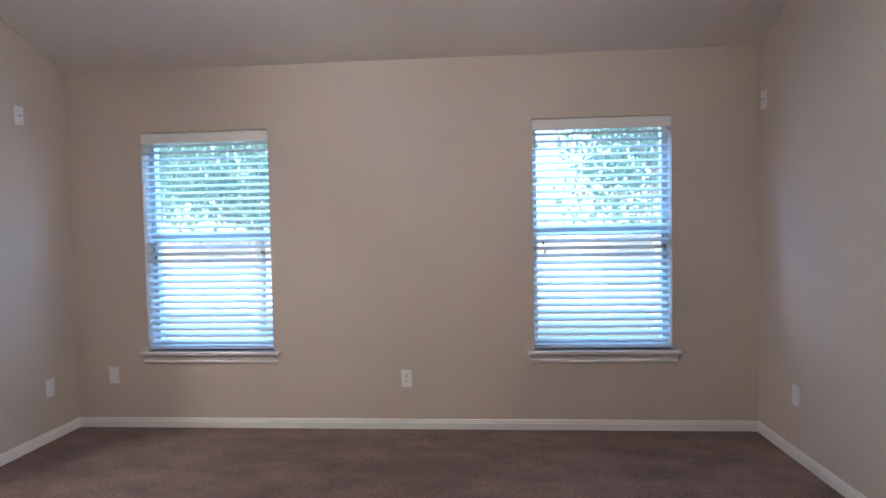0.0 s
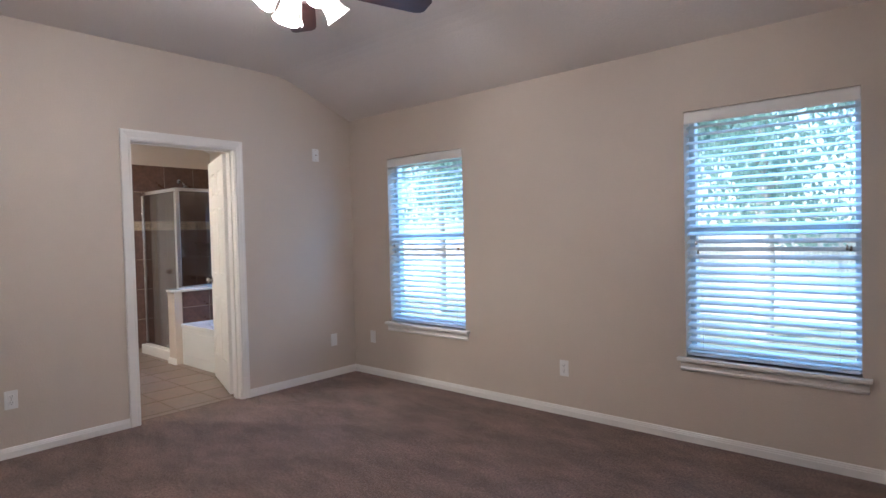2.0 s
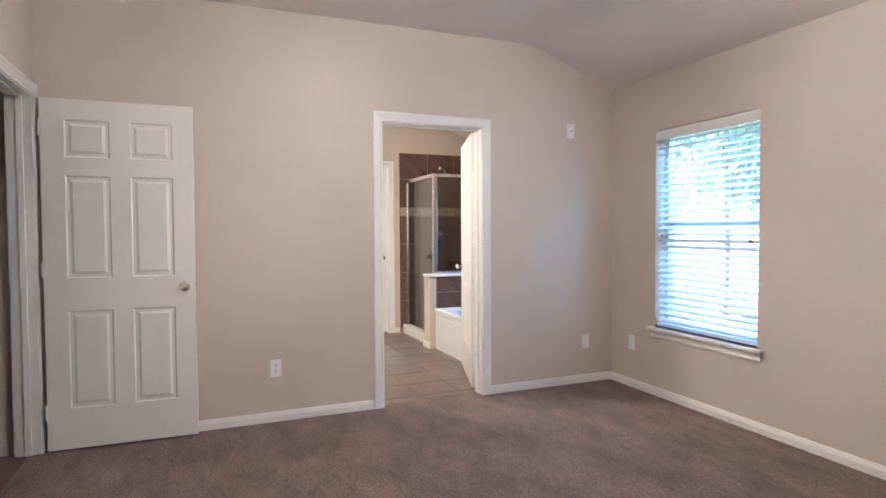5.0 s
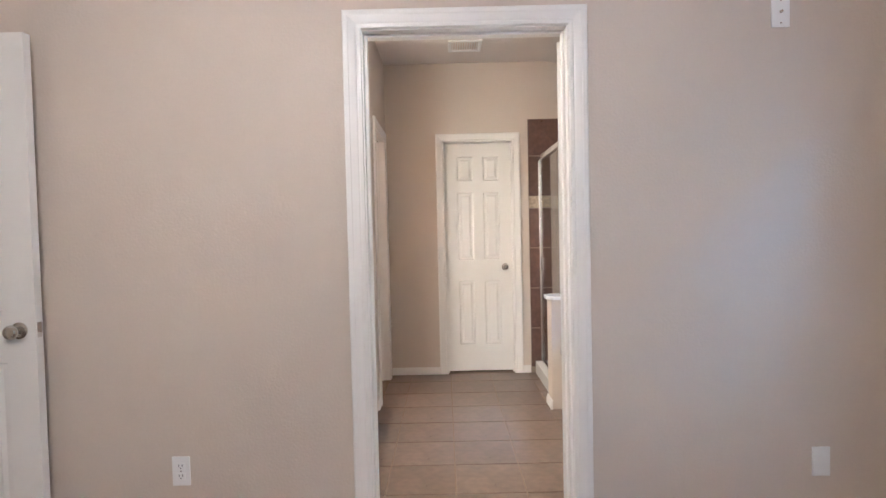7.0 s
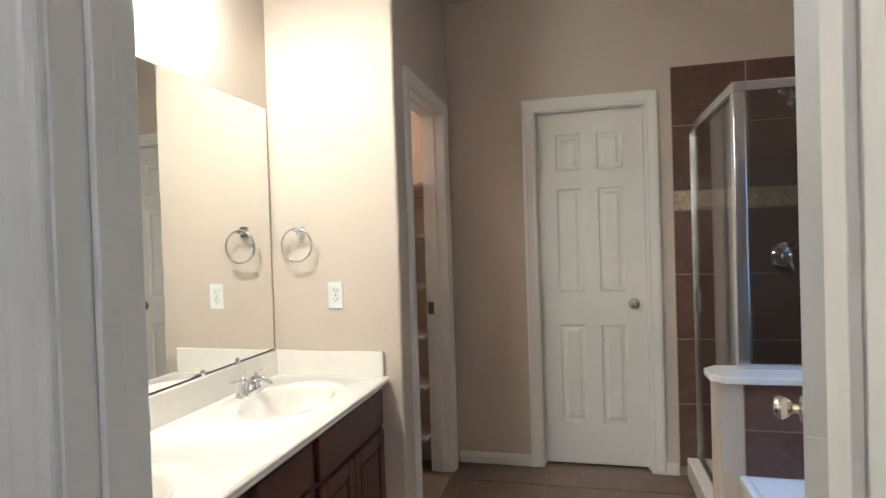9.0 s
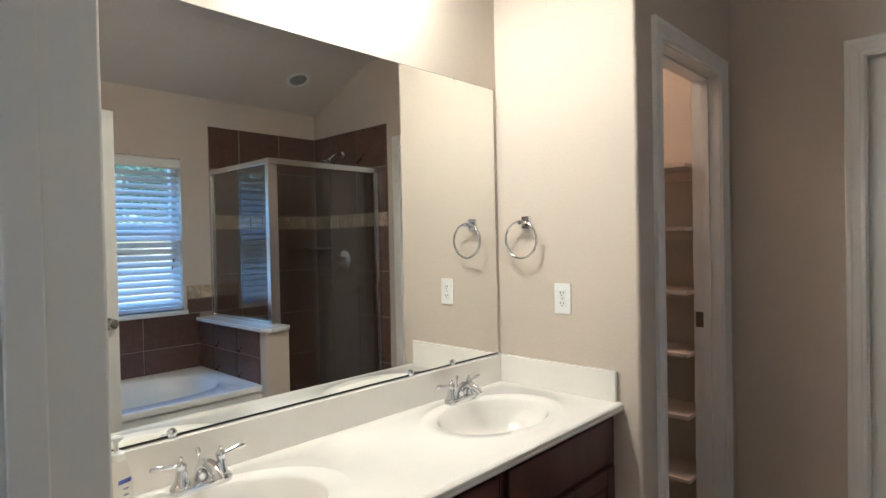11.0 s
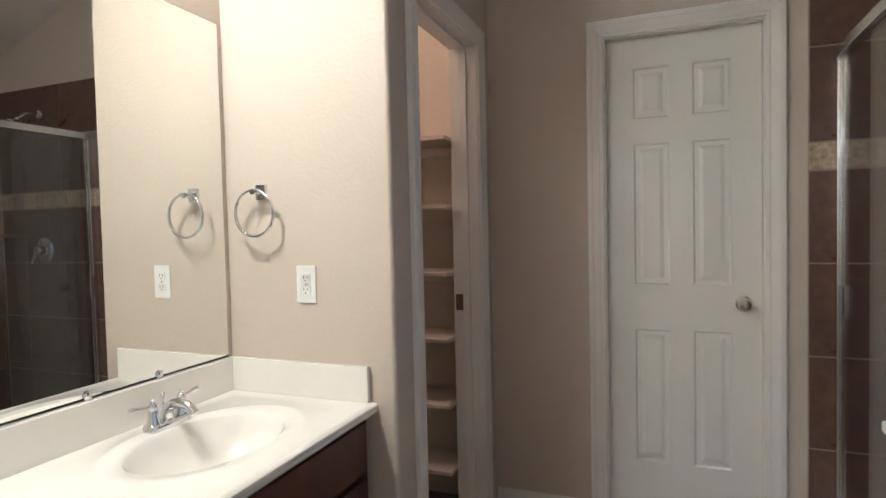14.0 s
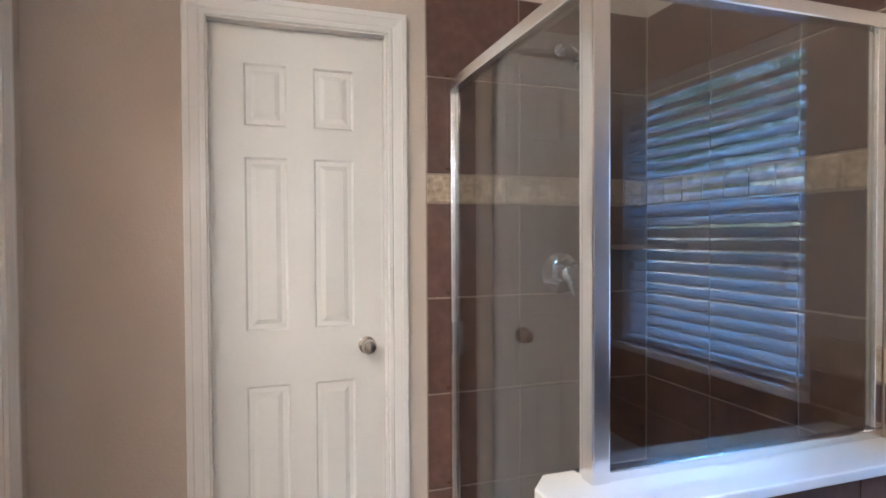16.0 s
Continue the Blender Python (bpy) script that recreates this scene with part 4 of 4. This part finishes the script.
shower = thing("shower_enclosure", "framed glass corner shower with a bright aluminium frame", "shower")
SY, GX, ST = 3.140, -4.876, 1.887
part("shower_pan", boxm(BX + 0.012, KX0 - 0.001, 3.19, YN - 0.012, -0.02, 0.045, 0.004), TUB, shower, "white acrylic shower pan")
part("threshold", boxm(BX + 0.012, KX0 - 0.001, 3.075, 3.2, -0.02, 0.105, 0.008), TUB, shower, "white acrylic shower threshold")
dr = lathe(bmesh.new(), [(0.05, 0.045), (0.05, 0.048), (0.04, 0.049)], 20, Matrix.Translation((-5.3, 3.6, 0)))
part("drain", dr, CHROME, shower, "", True)
part("corner_post", boxm(GX - 0.022, GX + 0.022, SY - 0.022, SY + 0.022, 0.795, ST - 0.04, 0.004), ALUMINIUM, shower)
part("corner_post_lower", boxm(KX0 - 0.028, KX0 - 0.001, SY - 0.016, SY + 0.016, 0.105, 0.795, 0.003), ALUMINIUM, shower)
part("wall_channel", boxm(BX + 0.010, BX + 0.038, SY - 0.016, SY + 0.016, 0.105, ST - 0.04, 0.003), ALUMINIUM, shower)
part("header", boxm(BX + 0.010, GX + 0.022, SY - 0.024, SY + 0.024, ST - 0.04, ST, 0.005), ALUMINIUM, shower)
part("header", boxm(GX - 0.02, GX + 0.02, SY + 0.024, YN - 0.011, ST - 0.038, ST - 0.001, 0.005), ALUMINIUM, shower)
part("wall_channel", boxm(GX - 0.014, GX + 0.014, YN - 0.036, YN - 0.011, 0.823, ST - 0.038, 0.003), ALUMINIUM, shower)
part("sill_channel", boxm(GX - 0.017, GX + 0.017, SY + 0.022, YN - 0.011, 0.795, 0.821, 0.004), ALUMINIUM, shower)
part("sill_channel", boxm(BX + 0.038, KX0 - 0.028, SY - 0.016, SY + 0.016, 0.105, 0.125, 0.003), ALUMINIUM, shower)
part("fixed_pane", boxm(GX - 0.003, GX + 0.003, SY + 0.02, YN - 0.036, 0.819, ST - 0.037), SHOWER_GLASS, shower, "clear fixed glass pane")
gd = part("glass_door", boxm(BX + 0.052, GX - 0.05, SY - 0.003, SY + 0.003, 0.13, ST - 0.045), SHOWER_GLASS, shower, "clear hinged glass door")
part("door_rail", boxm(BX + 0.040, BX + 0.052, SY - 0.009, SY + 0.009, 0.13, ST - 0.045, 0.002), ALUMINIUM, gd)
part("door_rail", boxm(GX - 0.050, GX - 0.028, SY - 0.010, SY + 0.010, 0.13, ST - 0.045, 0.002), ALUMINIUM, gd)
part("hinge", boxm(BX + 0.028, BX + 0.066, SY - 0.022, SY - 0.004, 0.90, 1.02, 0.003), ALUMINIUM, gd)

valve = thing("shower_valve", "chrome shower valve with a lever handle", "shower valve", at=pose(BX + 0.008, 3.585, 1.18, 0, 90, 0))
part("escutcheon", lathe(bmesh.new(), [(0.082, 0.0), (0.080, 0.006), (0.06, 0.014), (0.038, 0.018)], 36), CHROME, valve, "", True)
part("hub", lathe(bmesh.new(), [(0.034, 0.015), (0.032, 0.05), (0.026, 0.062), (0.012, 0.066)], 24), CHROME, valve, "", True)
part("lever", tube(bmesh.new(), [(0.0, 0, 0.052), (0.03, 0.004, 0.064), (0.065, 0.012, 0.074), (0.085, 0.018, 0.078)], [0.014, 0.012, 0.010, 0.006], 12), CHROME, valve, "", True)
head = thing("shower_spray", "chrome shower head on a bent arm", "shower head")
part("arm", tube(bmesh.new(), [(BX + 0.008, 3.585, 2.045), (BX + 0.05, 3.585, 2.05), (BX + 0.10, 3.585, 2.03), (BX + 0.14, 3.585, 1.995)], 0.0095, 12), CHROME, head, "", True)
part("flange", lathe(bmesh.new(), [(0.028, 0.0), (0.026, 0.006), (0.012, 0.010)], 20, pose(BX + 0.008, 3.585, 2.045, 0, 90, 0)), CHROME, head, "", True)
part("spray_head", lathe(bmesh.new(), [(0.012, 0.0), (0.016, 0.012), (0.014, 0.02), (0.026, 0.04), (0.040, 0.058), (0.042, 0.068), (0.034, 0.072)], 24, pose(BX + 0.135, 3.585, 2.0, 0, 135, 0)), CHROME, head, "", True)
shelf = bmesh.new()
pts = [(BX + 0.012, YN - 0.012), (BX + 0.25, YN - 0.012), (BX + 0.18, YN - 0.16), (BX + 0.012, YN - 0.25)]
a = [shelf.verts.new((x, y, 1.27)) for x, y in pts]
b = [shelf.verts.new((x, y, 1.29)) for x, y in pts]
shelf.faces.new(a)
shelf.faces.new(b)
for k in range(4):
    shelf.faces.new((a[k], a[(k + 1) % 4], b[(k + 1) % 4], b[k]))
tagged(part("corner_shelf", shelf, TILE), "brown tiled corner shelf in the shower", "shelf")

# bathtub: deck, rounded well and apron
tub = thing("bathtub", "white acrylic drop-in bathtub with an apron", "bathtub")
TX0, TX1, TY0, TY1, TZ = KX1 + 0.002, XW - TH - 0.002, 3.10, YN - 0.012, 0.43
bm = bmesh.new()
cx, cy, n = (TX0 + TX1) / 2, (TY0 + TY1) / 2, 64
angs = [2 * math.pi * k / n for k in range(n)]
for qx, qy in ((TX0, TY0), (TX1, TY0), (TX0, TY1), (TX1, TY1)):
    ca = math.atan2(qy - cy, qx - cx) % (2 * math.pi)
    i = min(range(n), key=lambda j: abs(angs[j] - ca))
    angs[i] = ca
rings = [[bm.verts.new((*rect_edge(a, TX0, TX1, TY0, TY1, cx, cy), TZ)) for a in angs]]
for fx, fy, z in ((0.70, 0.345, TZ), (0.685, 0.33, TZ - 0.012), (0.66, 0.305, TZ - 0.12), (0.60, 0.27, TZ - 0.30), (0.50, 0.20, TZ - 0.345)):
    ring = []
    for a in angs:
        c, s = math.cos(a), math.sin(a)
        k = (abs(c) ** 3.2 + abs(s) ** 3.2) ** (-1 / 3.2)
        ring.append(bm.verts.new((cx + fx * k * c, cy + fy * k * s, z)))
    rings.append(ring)
for p, q in zip(rings, rings[1:]):
    for k in range(n):
        bm.faces.new((p[k], p[(k + 1) % n], q[(k + 1) % n], q[k]))
bm.faces.new(rings[-1])
part("tub_shell", bm, TUB, tub, "", True)
bm = boxm(TX0, TX1, TY0 - 0.012, TY0 + 0.02, TZ - 0.04, TZ + 0.002, 0.008)
part("front_rim", bm, TUB, tub)
part("apron", boxm(TX0, TX1, TY0, TY0 + 0.018, -0.02, TZ - 0.04), TUB, tub)
part("apron_panel", boxm(TX0 + 0.06, TX1 - 0.06, TY0 - 0.006, TY0 + 0.002, 0.10, TZ - 0.08, 0.004), TUB, tub)

# recessed lamp over the shower, switched off
m = Matrix.Translation((-5.405, 3.597, H - (3.597 - BREAK) * (H - LOW) / (YN - BREAK) - 0.001)) @ Matrix.Rotation(-math.atan2(H - LOW, YN - BREAK), 4, "X")
can = thing("recessed_light", "round recessed ceiling light, switched off", "ceiling light")
part("trim_ring", lathe(bmesh.new(), [(0.095, 0.0), (0.095, -0.006), (0.070, -0.010), (0.066, -0.002)], 32, m), PLASTIC, can, "", True)
part("lens", lathe(bmesh.new(), [(0.067, -0.002), (0.05, -0.006), (0.01, -0.008)], 28, m), material("grey_lamp_lens", (0.30, 0.29, 0.27), 0.4), can, "dull grey lens", True)

# ---- closet shelves ----
closet_unit = thing("closet_shelves", "tall unit of painted closet shelves, empty", "shelves")
for z in (0.215, 0.505, 0.79, 1.075, 1.365, 1.655):
    part("shelf", boxm(BX + 0.001, BX + 0.25, 0.425, CY - TH - 0.002, z - 0.018, z, 0.002, 1), SHELF_PAINT, closet_unit)
for y in (0.60, 1.05, 1.50):
    for z in (0.215, 0.505, 0.79, 1.075, 1.365, 1.655):
        part("cleat", boxm(BX + 0.0005, BX + 0.02, y - 0.15, y + 0.15, z - 0.06, z - 0.019), SHELF_PAINT, closet_unit)
# lamp out of view, assumed from the warm tone of the shelves
unseen_closet_lamp = thing("unseen_closet_light", "unseen warm dome light assumed on the closet ceiling", "ceiling light", at=pose(-5.2, 0.75, H))
part("dome", lathe(bmesh.new(), [(0.13, 0.0), (0.13, -0.03), (0.10, -0.07), (0.05, -0.09), (0.01, -0.095)], 28), CLOSET_GLASS, unseen_closet_lamp, "", True)


# ---- garden behind the windows ----
def tree(x, y, height, spread, seed, leaves):
    rnd = random.Random(seed)
    root = thing("tree", "leafy garden tree behind the windows", "tree", "garden trees", pose(x, y, -0.5))
    bm = tube(bmesh.new(), [(0, 0, 0), (0.05, 0.02, height * 0.25), (0.0, 0.06, height * 0.5), (0.1, 0, height * 0.85)], [0.16, 0.13, 0.09, 0.03], 10)
    limbs = []
    for k in range(12):
        a, z = rnd.uniform(0, 6.28), height * rnd.uniform(0.3, 0.75)
        r = spread * rnd.uniform(0.5, 0.95)
        end = (r * math.cos(a), r * math.sin(a), z + rnd.uniform(0.2, 0.9))
        tube(bm, [(0, 0.03, z), (end[0] * 0.5, end[1] * 0.5, z + 0.35), end], [0.05, 0.03, 0.012], 6)
        limbs.append(end)
    part("trunk", bm, BARK, root, "", True)
    bm = bmesh.new()
    for k in range(leaves):
        if rnd.random() < 0.6:
            e = rnd.choice(limbs)
            f = rnd.uniform(0.4, 1.1)
            c = Vector((e[0] * f, e[1] * f, e[2])) + Vector([rnd.gauss(0, 0.28) for _ in range(3)])
        else:
            a, r = rnd.uniform(0, 6.28), spread * rnd.random() ** 0.6
            c = Vector((r * math.cos(a), r * math.sin(a), height * rnd.uniform(0.35, 1.0)))
        q = Euler((rnd.uniform(0, 6), rnd.uniform(0, 6), rnd.uniform(0, 6))).to_matrix()
        s = rnd.uniform(0.04, 0.085)
        vs = [bm.verts.new(c + q @ Vector(p) * s) for p in ((-1, 0, 0), (0, 0.5, 0.1), (1, 0, 0), (0, -0.5, 0.1))]
        bm.faces.new(vs)
    me = bpy.data.meshes.new("crown")
    bm.to_mesh(me)
    bm.free()
    me.materials.append(LEAF)
    cr = new("crown", me)
    cr.parent = root
    return root


tree(-4.2, 10.0, 5.6, 1.7, 3, 8500)
tree(2.7, 10.0, 5.2, 1.7, 8, 8000)
tree(-0.8, 10.4, 5.4, 1.6, 11, 8500)
tree(-7.4, 10.2, 5.8, 1.7, 14, 8000)
tree(-9.5, 14.0, 6.5, 2.4, 5, 6000)

fence = thing("garden_fence", "pale wooden board fence behind the house", "fence")
bm = boxm(-0.07, 0.07, -0.01, 0.01, -0.5, 1.35)
board = mesh_of("board", bm, FENCE)
for k in range(150):
    ob = new("board", board)
    ob.parent = fence
    ob.matrix_basis = pose(-14 + k * 0.147, 13, random.uniform(-0.01, 0.01))
for z in (-0.2, 0.9):
    part("rail", boxm(-14, 8, 13.012, 13.05, z, z + 0.09), FENCE, fence)


# ---- wall and floor tiles ----
def tiles(parent, name, mat, rects, origin, u, v, n, thick, joint=0.006):
    """Tiles on the plane of origin, u, v: each rect is (u0, u1, v0, v1)."""
    cache = {}
    u, v, n = Vector(u), Vector(v), Vector(n)
    inv = parent.matrix_world.inverted()
    for u0, u1, v0, v1 in rects:
        w, h = round(u1 - u0 - joint, 4), round(v1 - v0 - joint, 4)
        if w < 0.01 or h < 0.01:
            continue
        if (w, h) not in cache:
            bm = bmesh.new()
            c = 0.0025
            ring = lambda d, z: [bm.verts.new(u * (sx * (w / 2 - d)) + v * (sy * (h / 2 - d)) + n * z) for sx, sy in ((-1, -1), (1, -1), (1, 1), (-1, 1))]
            a, b, t = ring(0, 0), ring(0, thick - c * 0.6), ring(c, thick)
            for p, q in ((a, b), (b, t)):
                for k in range(4):
                    bm.faces.new((p[k], p[(k + 1) % 4], q[(k + 1) % 4], q[k]))
            bm.faces.new(t)
            cache[(w, h)] = mesh_of(name, bm, mat)
        ob = new(name, cache[(w, h)])
        ob.parent = parent
        ob.matrix_basis = inv @ Matrix.Translation(Vector(origin) + u * ((u0 + u1) / 2) + v * ((v0 + v1) / 2))


def grid(us, vs):
    return [(a, b, c, d) for a, b in zip(us, us[1:]) for c, d in zip(vs, vs[1:])]


ROWS_Z = [0.05, 0.395, 0.748, 1.10, 1.447]
HIGH = [1.552, 1.902, 2.222]
BANDS = [1.452, 1.478, 1.522, 1.547]
west_tile = tagged(part("wall_tile_shower", boxm(BX, BX + 0.005, 3.04, YN, 0, 2.222), GROUT), "brown slate-look shower tiles with a travertine border", "wall tile", kind="structure")
yc = [3.04, 3.41, 3.765, YN - 0.010]
tiles(west_tile, "tile", TILE, grid(yc, ROWS_Z) + grid(yc, HIGH), (BX + 0.005, 0, 0), (0, 1, 0), (0, 0, 1), (1, 0, 0), 0.005)
tiles(west_tile, "border_tile", BAND, grid([3.04 + 0.105 * k for k in range(10)][:9] + [YN - 0.01], [1.449, 1.550]), (BX + 0.005, 0, 0), (0, 1, 0), (0, 0, 1), (1, 0, 0), 0.006)
north_tile = tagged(part("wall_tile_back", boxm(BX + 0.005, -4.862, YN - 0.005, YN, 0, 2.222), GROUT), "brown slate-look tiles behind the shower", "wall tile", kind="structure")
xc = [BX + 0.010, -5.455, -5.105, -4.862]
tiles(north_tile, "tile", TILE, grid(xc, ROWS_Z) + grid(xc, HIGH), (0, YN - 0.005, 0), (1, 0, 0), (0, 0, 1), (0, -1, 0), 0.005)
tiles(north_tile, "border_tile", BAND, grid([BX + 0.01 + 0.1025 * k for k in range(9)] + [-4.862], [1.449, 1.550]), (0, YN - 0.005, 0), (1, 0, 0), (0, 0, 1), (0, -1, 0), 0.006)
tub_tile = tagged(part("wall_tile_tub", boxm(-4.861, XW - TH, YN - 0.005, YN, 0.36, 0.83), GROUT), "brown slate-look tiles behind the bathtub", "wall tile", kind="structure")
xt = [-4.766, -4.37, -4.02, -3.67, -3.32, XW - TH]
tiles(tub_tile, "tile", TILE, grid(xt, [0.38, 0.60, 0.83]), (0, YN - 0.005, 0), (1, 0, 0), (0, 0, 1), (0, -1, 0), 0.005)
side_tile = tagged(part("wall_tile_side", boxm(-4.861, WIN_C[0] - 0.022, YN - 0.005, YN, 0.831, 1.03), GROUT), "brown tiles and travertine border beside the bathroom window", "wall tile", kind="structure")
tiles(side_tile, "tile", TILE, grid([-4.861, WIN_C[0] - 0.022], [0.83, 0.935]), (0, YN - 0.005, 0), (1, 0, 0), (0, 0, 1), (0, -1, 0), 0.005)
tiles(side_tile, "border_tile", BAND, grid([-4.861, -4.775, WIN_C[0] - 0.022], [0.937, 1.03]), (0, YN - 0.005, 0), (1, 0, 0), (0, 0, 1), (0, -1, 0), 0.006)
yk = [3.11, 3.41, 3.765, YN - 0.012]
knee_tile = tagged(part("wall_tile_knee", boxm(KX1, KX1 + 0.004, 3.11, YN - 0.012, 0.36, 0.769), GROUT), "brown slate-look tiles on the half wall", "wall tile", kind="structure")
tiles(knee_tile, "tile", TILE, grid(yk, [0.43, 0.60, 0.769]), (KX1 + 0.004, 0, 0), (0, 1, 0), (0, 0, 1), (1, 0, 0), 0.005)
knee_in = tagged(part("wall_tile_knee_inner", boxm(KX0 - 0.004, KX0, 3.20, YN - 0.012, 0.045, 0.769), GROUT), "brown slate-look tiles inside the shower", "wall tile", kind="structure")
tiles(knee_in, "tile", TILE, grid([3.20, 3.41, 3.765, YN - 0.012], [0.05, 0.388, 0.738, 0.769]), (KX0 - 0.004, 0, 0), (0, 1, 0), (0, 0, 1), (-1, 0, 0), 0.005)

fx = [BX] + [-5.56 + 0.341 * k for k in range(8)]
fx = [x for x in fx if x < XW - 0.13] + [XW - 0.088]
fy = [CY + 0.0, 1.985, 2.328, 2.671, 3.014, 3.10]
tiles(FLOOR, "floor_tile", FLOOR_TILE, grid(fx, fy), (0, 0, -0.004), (1, 0, 0), (0, 1, 0), (0, 0, 1), 0.005, 0.007)
